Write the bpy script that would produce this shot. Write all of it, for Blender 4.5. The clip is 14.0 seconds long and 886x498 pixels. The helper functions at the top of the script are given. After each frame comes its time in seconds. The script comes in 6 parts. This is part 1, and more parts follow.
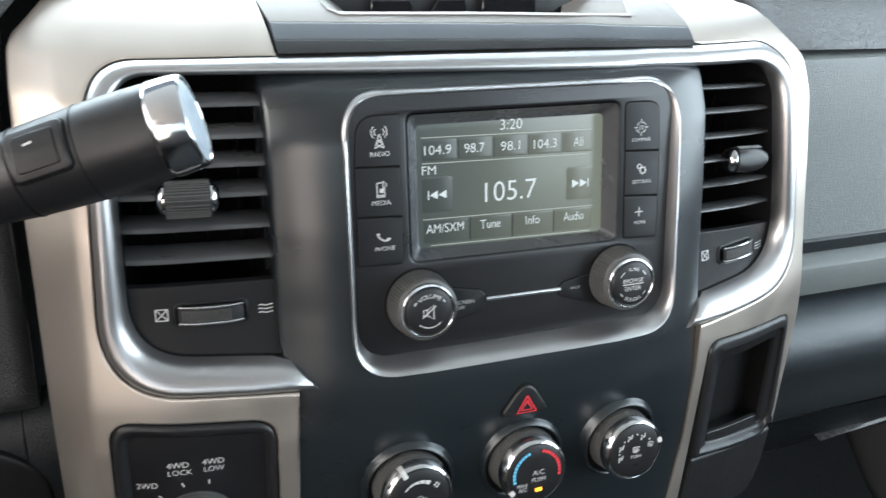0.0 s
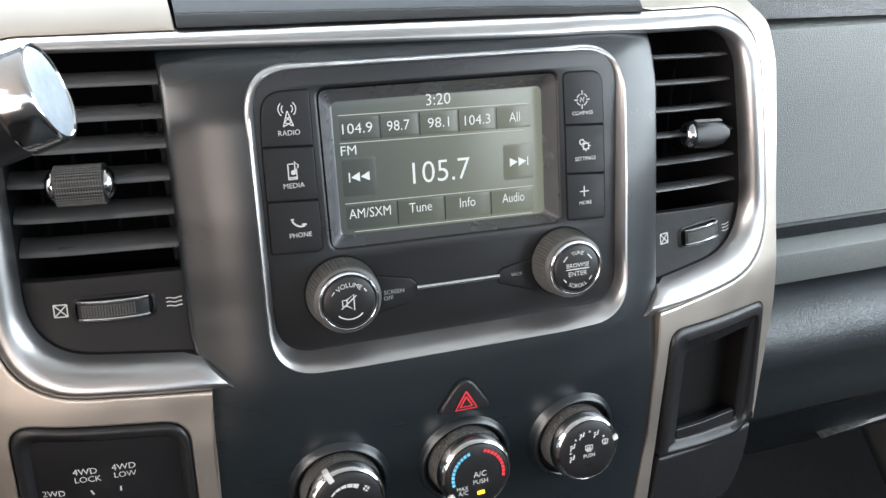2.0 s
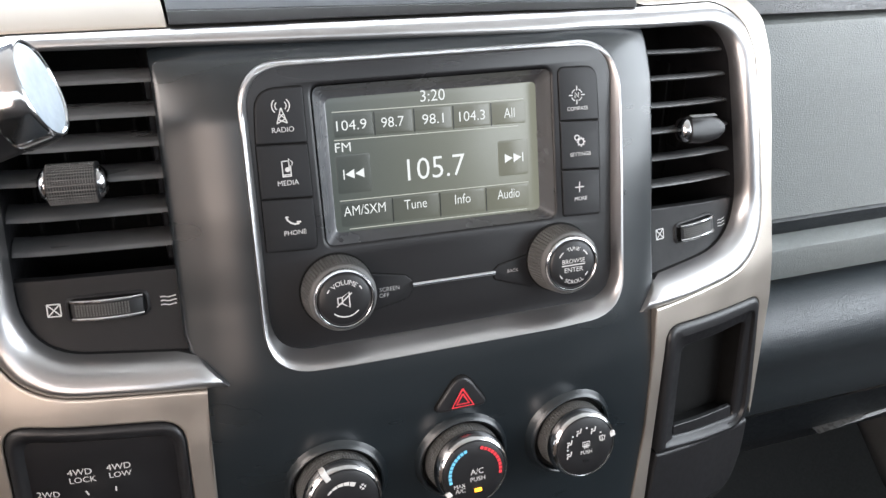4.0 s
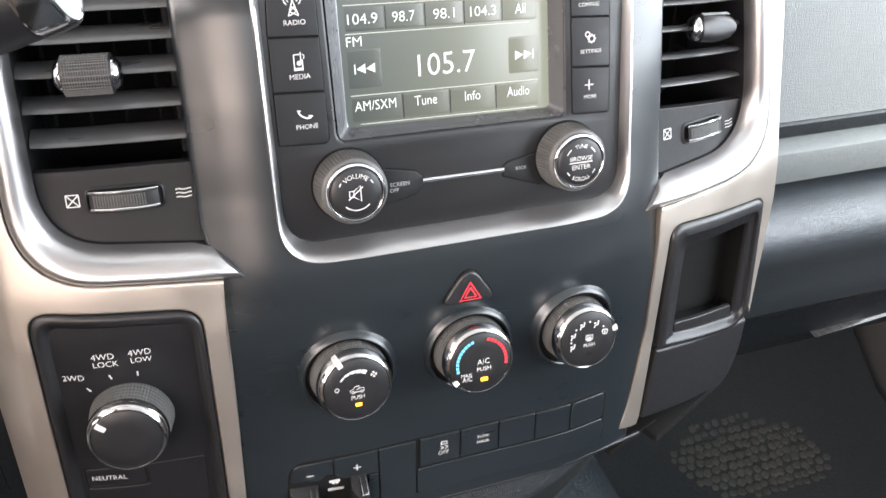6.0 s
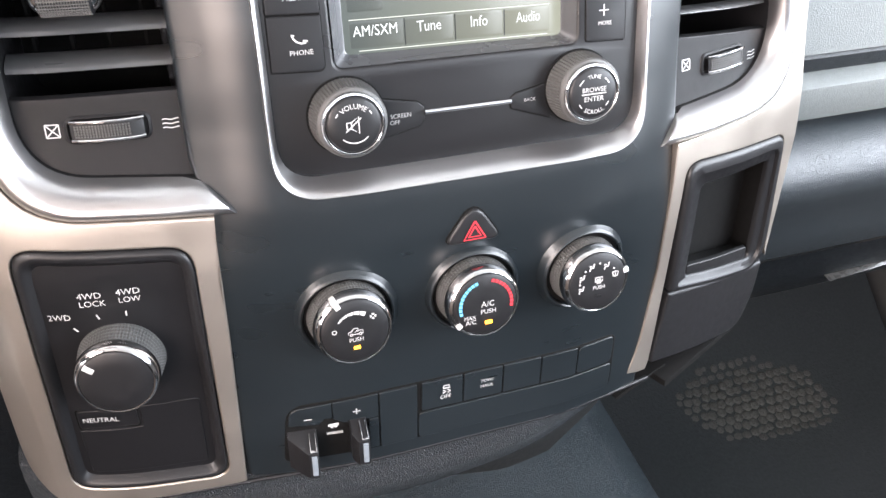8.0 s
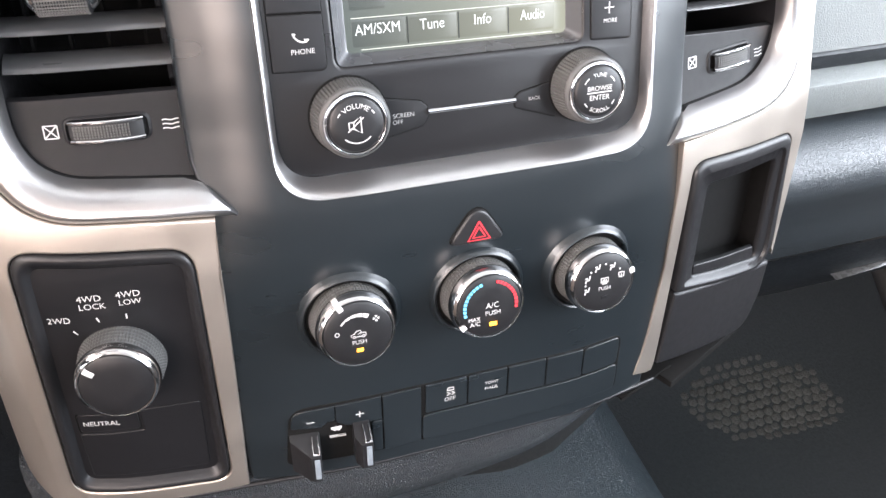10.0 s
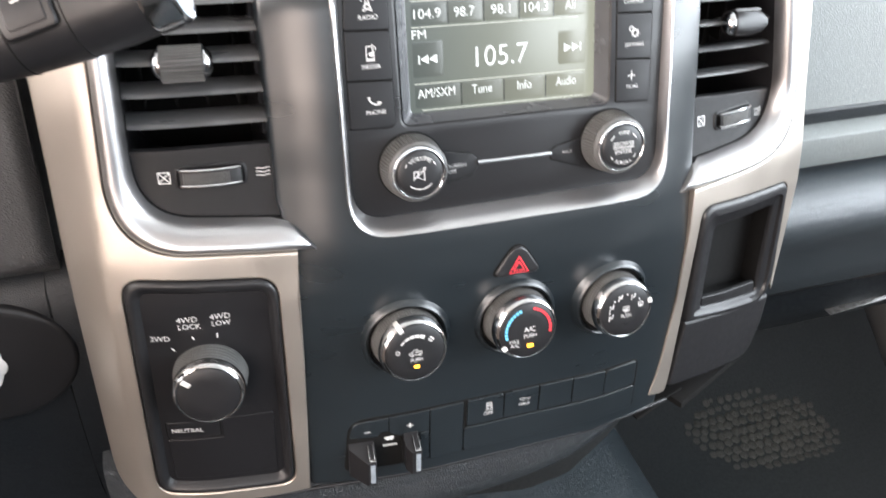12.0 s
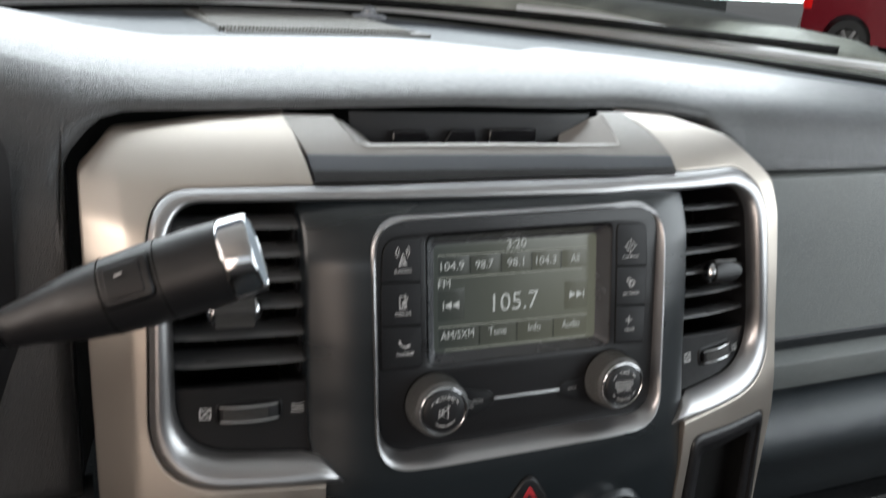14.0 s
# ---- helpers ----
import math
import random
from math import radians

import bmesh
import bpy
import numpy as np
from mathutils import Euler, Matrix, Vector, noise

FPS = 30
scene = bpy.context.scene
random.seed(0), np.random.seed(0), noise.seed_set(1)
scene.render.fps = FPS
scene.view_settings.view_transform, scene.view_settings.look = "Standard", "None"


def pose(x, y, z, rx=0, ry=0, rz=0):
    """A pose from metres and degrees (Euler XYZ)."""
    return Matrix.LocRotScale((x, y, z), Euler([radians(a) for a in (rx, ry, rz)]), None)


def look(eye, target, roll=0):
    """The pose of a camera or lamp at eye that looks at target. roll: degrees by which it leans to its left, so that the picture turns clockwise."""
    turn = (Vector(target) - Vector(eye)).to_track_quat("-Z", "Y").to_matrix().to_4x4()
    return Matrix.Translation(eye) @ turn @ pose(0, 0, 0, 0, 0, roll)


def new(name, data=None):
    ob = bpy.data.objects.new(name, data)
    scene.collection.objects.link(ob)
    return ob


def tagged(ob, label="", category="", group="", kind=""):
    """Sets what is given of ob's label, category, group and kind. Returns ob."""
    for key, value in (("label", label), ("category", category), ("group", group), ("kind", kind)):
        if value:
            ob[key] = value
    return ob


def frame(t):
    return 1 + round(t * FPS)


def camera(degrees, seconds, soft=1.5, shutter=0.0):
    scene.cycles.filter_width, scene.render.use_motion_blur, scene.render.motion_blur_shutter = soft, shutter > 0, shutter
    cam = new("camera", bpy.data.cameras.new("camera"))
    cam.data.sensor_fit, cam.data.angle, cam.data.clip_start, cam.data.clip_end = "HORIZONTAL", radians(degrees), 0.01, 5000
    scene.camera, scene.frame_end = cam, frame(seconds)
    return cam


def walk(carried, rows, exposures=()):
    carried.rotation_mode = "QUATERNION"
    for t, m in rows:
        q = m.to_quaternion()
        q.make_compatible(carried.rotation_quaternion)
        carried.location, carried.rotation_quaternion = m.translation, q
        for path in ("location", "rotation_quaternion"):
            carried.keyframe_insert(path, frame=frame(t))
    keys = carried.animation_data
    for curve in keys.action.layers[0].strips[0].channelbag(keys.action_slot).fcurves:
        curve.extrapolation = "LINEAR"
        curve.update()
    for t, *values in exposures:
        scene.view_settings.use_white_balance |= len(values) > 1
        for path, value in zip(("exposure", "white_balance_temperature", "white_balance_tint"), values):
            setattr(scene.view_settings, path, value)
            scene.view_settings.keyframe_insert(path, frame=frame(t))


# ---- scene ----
cam = camera(54.30, 14.0, shutter=0.35)
SKY, SUN = 0.10, 0.4
# seconds, stops, white balance (kelvin, tint)
EXPOSURES = [(0.0, 0.90, 5850, 4), (0.5, 0.44, 5900, 5), (2.0, 1.06, 6100, 8), (5.0, 1.28, 6300, 12), (5.5, 1.62, 6300, 12), (6.5, 2.08, 6250, 12), (8.0, 2.18, 6200, 14), (10.5, 2.24, 6200, 14),
             (11.5, 2.12, 6200, 12), (12.0, 1.98, 6250, 11), (12.5, 1.4, 6450, 10), (13.0, 0.82, 6350, 9), (13.5, 0.5, 6350, 9), (14.0, -0.03, 6350, 9)]
COOL, WARM = (0.92, 0.975, 1.0), (1.0, 0.79, 0.66)
# eye, aim, width, height, watts, colour
LAMPS = [((0, 0.57, 1.00), (0, 0.22, 0.78), 1.55, 0.40, 12.2, COOL), ((-0.82, -0.22, 1.00), (0, -0.02, 0.76), 0.90, 0.42, 3.8, WARM), ((-0.82, -0.95, 0.88), (0, 0.0, 0.72), 0.75, 0.52, 5.4, WARM),
         ((0.80, -0.28, 0.92), (0.1, -0.10, 0.72), 0.90, 0.60, 7.2, COOL), ((0.82, -0.98, 0.92), (0, 0.0, 0.72), 0.60, 0.50, 3.2, COOL), ((0, -1.28, 1.04), (0, 0, 0.68), 1.3, 0.36, 1.2, COOL)]
PATH = [
    (0, -0.1849, -0.3306, 0.8679, 64.42, -2.84, -20.55),
    (0.2, -0.1684, -0.3339, 0.8661, 64.81, -2.58, -20.36),
    (0.5, -0.1513, -0.3425, 0.8629, 64.79, -1.30, -19.08),
    (0.7, -0.1447, -0.3406, 0.8595, 64.75, -0.80, -18.70),
    (1, -0.1384, -0.3358, 0.8546, 64.70, -0.74, -18.55),
    (1.5, -0.1308, -0.3312, 0.8482, 65.00, -0.83, -19.21),
    (2, -0.1302, -0.3261, 0.8475, 64.81, -0.83, -19.32),
    (2.5, -0.1289, -0.3233, 0.8449, 64.88, -0.78, -19.45),
    (5, -0.1337, -0.3333, 0.8475, 64.70, -0.54, -19.90),
    (5.3, -0.1359, -0.3372, 0.8483, 62.87, -0.57, -19.74),
    (5.5, -0.1367, -0.3357, 0.8465, 61.98, -0.74, -19.67),
    (5.7, -0.1360, -0.3364, 0.8447, 60.73, -0.78, -19.54),
    (6, -0.1356, -0.3346, 0.8419, 59.02, -0.87, -19.29),
    (6.2, -0.1360, -0.3338, 0.8419, 58.17, -0.87, -19.04),
    (6.5, -0.1351, -0.3303, 0.8383, 57.06, -0.98, -19.09),
    (7, -0.1301, -0.3226, 0.8323, 55.93, -0.97, -18.90),
    (7.5, -0.1282, -0.3199, 0.8299, 55.29, -1.06, -18.79),
    (8, -0.1282, -0.3190, 0.8292, 55.10, -0.96, -18.71),
    (10.5, -0.1269, -0.3139, 0.8271, 54.97, -0.56, -18.60),
    (11, -0.1306, -0.3254, 0.8356, 54.94, -0.37, -18.58),
    (11.5, -0.1382, -0.3387, 0.8437, 55.19, -0.37, -18.75),
    (11.7, -0.1462, -0.3510, 0.8500, 55.78, -0.31, -18.58),
    (12, -0.1693, -0.3581, 0.8603, 57.55, -1.19, -18.53),
    (12.2, -0.1847, -0.3538, 0.8720, 58.52, -2.34, -18.15),
    (12.5, -0.2068, -0.3396, 0.8842, 59.76, -3.23, -18.47),
    (12.7, -0.2147, -0.3332, 0.8892, 60.27, -3.94, -18.71),
    (13, -0.2232, -0.3345, 0.8931, 60.85, -4.41, -19.23),
    (13.3, -0.2331, -0.3393, 0.8972, 61.46, -4.72, -19.86),
    (13.5, -0.2350, -0.3463, 0.8968, 61.69, -4.72, -20.47),
    (13.8, -0.2274, -0.3560, 0.8992, 65.52, -4.89, -20.90),
    (14, -0.2196, -0.3607, 0.9067, 69.20, -4.01, -21.67),
]
walk(cam, [(t, pose(*place)) for t, *place in PATH], EXPOSURES)

# ---- world, sun, exposure ----
world = bpy.data.worlds.new("world")
scene.world = world
world.use_nodes = True
_wn = world.node_tree.nodes
_sky = _wn.new("ShaderNodeTexSky")
_sky.sky_type = "NISHITA"
_sky.sun_disc = False
_sky.sun_elevation, _sky.sun_rotation = radians(32), radians(247)
_sky.air_density, _sky.dust_density = 1.0, 3.0
_wn["Background"].inputs["Strength"].default_value = SKY
_hsv = _wn.new("ShaderNodeHueSaturation")
_hsv.inputs["Saturation"].default_value = 0.35
world.node_tree.links.new(_sky.outputs["Color"], _hsv.inputs["Color"])
world.node_tree.links.new(_hsv.outputs["Color"], _wn["Background"].inputs["Color"])
_sun = new("sun", bpy.data.lights.new("sun", "SUN"))
_sun.data.energy, _sun.data.angle, _sun.data.color = SUN, radians(25), (1.0, 0.95, 0.88)
_sun.matrix_basis = look((-6, -2.6, 4.6), (0, 0, 0.6))
# daylight in the window openings: windscreen, driver's window, window behind the driver, passenger window, window behind the passenger, rear window
for _eye, _to, _w, _h, _watt, _tint in LAMPS:
    _l = new("window_light", bpy.data.lights.new("window_light", "AREA"))
    _l.data.shape, _l.data.size, _l.data.size_y, _l.data.energy = "RECTANGLE", _w, _h, _watt
    _l.data.color = _tint
    _l.matrix_basis = look(_eye, _to)


# ---- materials ----
def material(name, color, rough=0.5, metal=0.0, var=0.10, patch=18.0, grain=0.0, cells=0.0, relief=0.0, coat=0.0, spec=0.5, wear=0.06, wscale=260.0, stretch=1.0):
    """A surface: base colour with cloudy variation, uneven gloss, and a fine relief of noise (grain) or of cells (leather)."""
    m = bpy.data.materials.new(name)
    m.use_nodes = True
    nt = m.node_tree
    b = nt.nodes["Principled BSDF"]
    b.inputs["Metallic"].default_value = metal
    b.inputs["Specular IOR Level"].default_value = spec
    b.inputs["Coat Weight"].default_value = coat
    b.inputs["Coat Roughness"].default_value = 0.12
    tc = nt.nodes.new("ShaderNodeTexCoord")
    big = nt.nodes.new("ShaderNodeTexNoise")
    big.inputs["Scale"].default_value, big.inputs["Detail"].default_value = patch, 4
    mix = nt.nodes.new("ShaderNodeMix")
    mix.data_type = "RGBA"
    mix.inputs[6].default_value = (*[c * (1 - var) for c in color], 1)
    mix.inputs[7].default_value = (*[min(1.0, c * (1 + var)) for c in color], 1)
    nt.links.new(big.outputs["Fac"], mix.inputs[0])
    nt.links.new(mix.outputs[2], b.inputs["Base Color"])
    fine = nt.nodes.new("ShaderNodeTexNoise")
    fine.inputs["Scale"].default_value, fine.inputs["Detail"].default_value = wscale, 3
    smear = nt.nodes.new("ShaderNodeMapping")
    smear.inputs["Scale"].default_value = (1.0 / stretch, 1.0, 1.0)
    smear.inputs["Rotation"].default_value = (0.0, 0.12 if stretch > 1 else 0.0, 0.0)
    nt.links.new(tc.outputs["Object"], smear.inputs["Vector"])
    nt.links.new(smear.outputs["Vector"], fine.inputs["Vector"])
    nt.links.new(smear.outputs["Vector"], big.inputs["Vector"])
    rr = nt.nodes.new("ShaderNodeMapRange")
    rr.inputs["From Min"].default_value, rr.inputs["From Max"].default_value = 0.3, 0.7
    rr.inputs["To Min"].default_value, rr.inputs["To Max"].default_value = max(0.02, rough - wear), min(1, rough + wear)
    nt.links.new(fine.outputs["Fac"], rr.inputs["Value"])
    nt.links.new(rr.outputs["Result"], b.inputs["Roughness"])
    if relief > 0:
        bump = nt.nodes.new("ShaderNodeBump")
        bump.inputs["Strength"].default_value = 1.0
        bump.inputs["Distance"].default_value = relief
        if cells > 0:
            v = nt.nodes.new("ShaderNodeTexVoronoi")
            v.feature = "DISTANCE_TO_EDGE"
            v.inputs["Scale"].default_value = cells
            flat = nt.nodes.new("ShaderNodeMapRange")
            flat.interpolation_type = "SMOOTHSTEP"
            flat.inputs["From Max"].default_value = 0.46
            wob = nt.nodes.new("ShaderNodeTexNoise")
            wob.inputs["Scale"].default_value = cells * 0.6
            add = nt.nodes.new("ShaderNodeMixRGB")
            add.blend_type = "LINEAR_LIGHT"
            add.inputs["Fac"].default_value = 0.6 / cells
            nt.links.new(tc.outputs["Object"], wob.inputs["Vector"])
            nt.links.new(tc.outputs["Object"], add.inputs["Color1"])
            nt.links.new(wob.outputs["Color"], add.inputs["Color2"])
            nt.links.new(add.outputs["Color"], v.inputs["Vector"])
            nt.links.new(v.outputs["Distance"], flat.inputs["Value"])
            nt.links.new(flat.outputs["Result"], bump.inputs["Height"])
        else:
            g = nt.nodes.new("ShaderNodeTexNoise")
            g.inputs["Scale"].default_value, g.inputs["Detail"].default_value = grain, 2
            nt.links.new(smear.outputs["Vector"] if stretch > 1 else tc.outputs["Object"], g.inputs["Vector"])
            nt.links.new(g.outputs["Fac"], bump.inputs["Height"])
        nt.links.new(bump.outputs["Normal"], b.inputs["Normal"])
    return m


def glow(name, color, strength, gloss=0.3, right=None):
    """A lit surface; right: its colour at the display's other end, the sheen of a screen seen askew put into the glow.
    """
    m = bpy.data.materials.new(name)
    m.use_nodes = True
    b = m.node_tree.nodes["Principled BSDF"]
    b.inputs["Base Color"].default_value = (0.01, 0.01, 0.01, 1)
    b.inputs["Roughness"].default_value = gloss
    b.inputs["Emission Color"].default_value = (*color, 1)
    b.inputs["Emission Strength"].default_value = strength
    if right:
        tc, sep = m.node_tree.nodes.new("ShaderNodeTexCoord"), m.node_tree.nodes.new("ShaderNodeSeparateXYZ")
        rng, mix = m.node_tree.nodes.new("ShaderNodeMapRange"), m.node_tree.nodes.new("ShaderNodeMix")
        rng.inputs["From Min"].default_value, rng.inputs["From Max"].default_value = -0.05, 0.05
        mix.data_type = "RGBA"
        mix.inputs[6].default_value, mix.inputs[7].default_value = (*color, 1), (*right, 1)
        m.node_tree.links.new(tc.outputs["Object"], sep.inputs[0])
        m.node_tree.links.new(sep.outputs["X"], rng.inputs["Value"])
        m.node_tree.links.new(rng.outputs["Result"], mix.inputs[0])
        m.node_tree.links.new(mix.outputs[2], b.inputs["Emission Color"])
    return m


PANEL = material("charcoal satin plastic", (0.0083, 0.0112, 0.0134), 0.30, var=0.14, wear=0.05, wscale=30, patch=26, stretch=4.0, grain=15, relief=0.0015, spec=0.55)
RADIO = material("radio face plastic", (0.009, 0.009, 0.010), 0.31, var=0.2, wear=0.05, wscale=40, stretch=4.0, grain=16, relief=0.0016, spec=0.38)
BUTTON = material("button plastic", (0.007, 0.007, 0.008), 0.40, grain=3000, relief=0.00003, spec=0.28)
SLAT = material("vent slat plastic", (0.060, 0.061, 0.063), 0.32, var=0.2, wear=0.08, wscale=70, patch=40, stretch=5.0)
BLACK = material("black plastic", (0.009, 0.009, 0.010), 0.40, grain=2000, relief=0.00004, spec=0.35)
VENT = material("vent face plastic", (0.0075, 0.0075, 0.0082), 0.44, grain=1800, relief=0.00004, spec=0.22)
GROOVE = material("gap black", (0.005, 0.005, 0.005), 0.85, spec=0.12)
GLOSS = material("gloss black", (0.008, 0.008, 0.009), 0.14, wear=0.03)
KNURL = material("knurled rubber", (0.058, 0.058, 0.057), 0.5, grain=2500, relief=0.00004)
RIB = material("worn rib tops", (0.054, 0.054, 0.052), 0.45, var=0.2, patch=300)
BEIGE = material("champagne metallic paint", (0.455, 0.412, 0.366), 0.40, metal=0.9, var=0.03, wear=0.05, wscale=40)
SATIN = material("satin silver trim", (0.375, 0.370, 0.372), 0.33, metal=0.95, var=0.04, wear=0.04, wscale=18)
WORN = material("worn pale cap", (0.22, 0.25, 0.28), 0.5, metal=0.3, var=0.25, patch=220)
SHOULDER = material("satin grey shoulder", (0.20, 0.188, 0.176), 0.42, metal=0.3, var=0.06)
GRILLE = material("brown grey grille plastic", (0.045, 0.041, 0.034), 0.6)
PALE = material("pale silver ring", (0.62, 0.62, 0.62), 0.42, metal=0.25, var=0.05)
LENS = material("smoked cluster lens", (0.15, 0.135, 0.117), 0.26, var=0.35, patch=9, wear=0.05)
CHROME = material("chrome", (0.50, 0.50, 0.51), 0.13, metal=1.0, var=0.02, wear=0.02)
VINYL = material("grained dash skin", (0.025, 0.030, 0.034), 0.35, cells=800, relief=0.00020, var=0.08, wear=0.02)
VINYL_GREY = material("grey dash skin", (0.114, 0.124, 0.122), 0.50, cells=720, relief=0.00024, var=0.08)
VINYL_FINE = material("fine grained black plastic", (0.0065, 0.0082, 0.0102), 0.40, cells=900, relief=0.00014, spec=0.34)
VINYL_PAD = material("grained dash pad", (0.031, 0.032, 0.034), 0.40, cells=780, relief=0.00032, var=0.08, spec=0.65)
SCREEN_RIM = material("satin silver grey screen frame", (0.050, 0.051, 0.056), 0.27, var=0.03, wear=0.01, wscale=60, spec=0.9)
LID = material("blue grey lid plastic", (0.042, 0.047, 0.056), 0.36, var=0.1, grain=900, relief=0.00004)
FRAME = material("satin screen frame", (0.085, 0.085, 0.09), 0.34, var=0.05)
TRAY = material("matte dash top", (0.028, 0.031, 0.035), 0.72, cells=500, relief=0.0002, var=0.06)
BOLSTER = material("leather grained bolster", (0.020, 0.024, 0.028), 0.36, cells=720, relief=0.0009, var=0.12)
TUNNEL = material("dark floor vinyl", (0.015, 0.022, 0.027), 0.34, cells=620, relief=0.0008, spec=0.5)
LEVER = material("worn lever plastic", (0.040, 0.039, 0.038), 0.28, wear=0.06)
# paler than the rest of the mat: sunlight put into the colour
MAT_SUNLIT = material("sunlit rubber floor mat", (0.0125, 0.012, 0.0088), 0.75, grain=420, relief=0.0016, var=0.3)
DOOR_TAN = material("tan door lining", (0.17, 0.125, 0.097), 0.6, grain=400, relief=0.0004)
LINING = material("light headliner", (0.46, 0.45, 0.43), 0.9, grain=900, relief=0.0003)
TRIM_DARK = material("dark cab trim", (0.06, 0.06, 0.06), 0.6)
CARPET = material("black floor vinyl", (0.0042, 0.0056, 0.0062), 0.85, grain=300, relief=0.0008, spec=0.36)
WHITE = material("white print", (0.46, 0.46, 0.455), 0.6, var=0.02)
GREY_PRINT = material("grey print", (0.30, 0.30, 0.30), 0.6, var=0.02)
RED = material("red print", (0.55, 0.028, 0.04), 0.5)
BLUE = material("blue print", (0.12, 0.42, 0.62), 0.5)
PAPER = material("white paper tag", (0.75, 0.75, 0.74), 0.8)
AMBER = glow("amber lamp", (1.0, 0.42, 0.02), 2.2)
# sheen of the slanting view is put into the glow, paler to the right
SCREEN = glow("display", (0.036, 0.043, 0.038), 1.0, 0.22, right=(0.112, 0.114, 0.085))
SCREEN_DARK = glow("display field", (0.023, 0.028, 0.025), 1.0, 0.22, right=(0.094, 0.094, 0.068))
SCREEN_BLACK = glow("display gap", (0.004, 0.005, 0.0045), 1.0, 0.22)
PIXELS = glow("display white", (0.85, 0.88, 0.84), 0.48, 0.3)
LINES = glow("display line", (0.55, 0.56, 0.48), 0.48, 0.3)
ASPHALT = material("asphalt", (0.26, 0.26, 0.25), 0.85, grain=60, relief=0.006, patch=0.6, var=0.3)
GLASS = bpy.data.materials.new("clear glass")
GLASS.use_nodes = True
_g = GLASS.node_tree.nodes["Principled BSDF"]
_g.inputs["Transmission Weight"].default_value, _g.inputs["Roughness"].default_value, _g.inputs["IOR"].default_value = 1.0, 0.0, 1.001
_g.inputs["Base Color"].default_value = (0.95, 0.97, 0.96, 1)


# ---- shapes ----
BZ = [(0.40, 0.0015), (0.46, -0.0023), (0.50, -0.002), (0.60, 0.001), (0.625, 0.0043), (0.66, 0.013), (0.70, 0.021), (0.74, 0.0303),
      (0.758, 0.040), (0.769, 0.054), (0.777, 0.064), (0.786, 0.082), (0.792, 0.098), (0.797, 0.118), (0.80, 0.13)]
CX = [(-0.30, 0.13), (-0.27, 0.085), (-0.25, 0.055), (-0.235, 0.036), (-0.22, 0.025), (-0.20, 0.017), (-0.18, 0.0115), (-0.12, 0.006),
      (-0.06, 0), (0.06, 0), (0.12, 0.010), (0.16, 0.021), (0.20, 0.036), (0.2276, 0.047), (0.24, 0.06), (0.27, 0.12)]


def _smooth(table, lo, hi, wide):
    xs = np.linspace(lo - 0.05, hi + 0.05, 1500)
    a = np.array(table)
    ys = np.interp(xs, a[:, 0], a[:, 1])
    step = xs[1] - xs[0]
    k = np.arange(-int(3 * wide / step), int(3 * wide / step) + 1) * step
    w = np.exp(-(k / wide) ** 2 / 2)
    pad = len(k) // 2
    return xs, np.convolve(np.pad(ys, pad, mode="edge"), w / w.sum(), "valid")


_zt, _xt = _smooth(BZ, 0.38, 0.82, 0.003), _smooth(CX, -0.32, 0.30, 0.008)


def S(x, z):
    """Depth of the centre stack's face at x and height z."""
    return float(np.interp(z, *_zt) + np.interp(x, *_xt))


def W(x, z, d=0.0):
    """A place d proud of the stack's face."""
    return Vector((x, S(x, z) - d, z))


def RP(x, z, d=0.0):
    """A place d proud of the radio's flat face."""
    return Vector((x, 0.0195 + (z - 0.657) * 0.19 - d, z))


def on(f, x, z, d=0.0, turn=0.0):
    """A frame on the face f: x right, y up along it, z out of it."""
    e = 0.002
    tx = (f(x + e, z, d) - f(x - e, z, d)).normalized()
    tz = (f(x, z + e, d) - f(x, z - e, d)).normalized()
    n = tx.cross(tz).normalized()
    up = n.cross(tx)
    m = Matrix((tx, up, n)).transposed().to_4x4()
    m.translation = f(x, z, d)
    return m @ pose(0, 0, 0, 0, 0, turn)


def thing(name, m, label, category, group="", kind=""):
    ob = new(name)
    ob.empty_display_size = 0.02
    ob.matrix_basis = m if isinstance(m, Matrix) else Matrix.Translation(m)
    return tagged(ob, label, category, group, kind)


def part(name, bm, mat, parent=None, label="", sharp=38):
    me = bpy.data.meshes.new(name)
    bm.normal_update()
    bm.to_mesh(me)
    bm.free()
    me.materials.append(mat)
    me.polygons.foreach_set("use_smooth", [True] * len(me.polygons))
    me.set_sharp_from_angle(angle=radians(sharp))
    if "facing" in me.attributes:
        own = np.zeros(len(me.vertices) * 3, np.float32)
        me.attributes["facing"].data.foreach_get("vector", own)
        own = own.reshape(-1, 3)
        me.attributes.remove(me.attributes["facing"])
        turned = [tuple(c.vector) for c in me.corner_normals]
        for poly in me.polygons:
            for li in poly.loop_indices:
                n = own[me.loops[li].vertex_index]
                if abs(n).sum() > 0.1 and float(np.dot(n, poly.normal)) > 0.6:
                    turned[li] = tuple(map(float, n))
        me.normals_split_custom_set(turned)
    ob = new(name, me)
    if parent:
        ob.parent = parent
        if parent.parent is None:
            ob.matrix_parent_inverse = parent.matrix_basis.inverted()
    return tagged(ob, label)


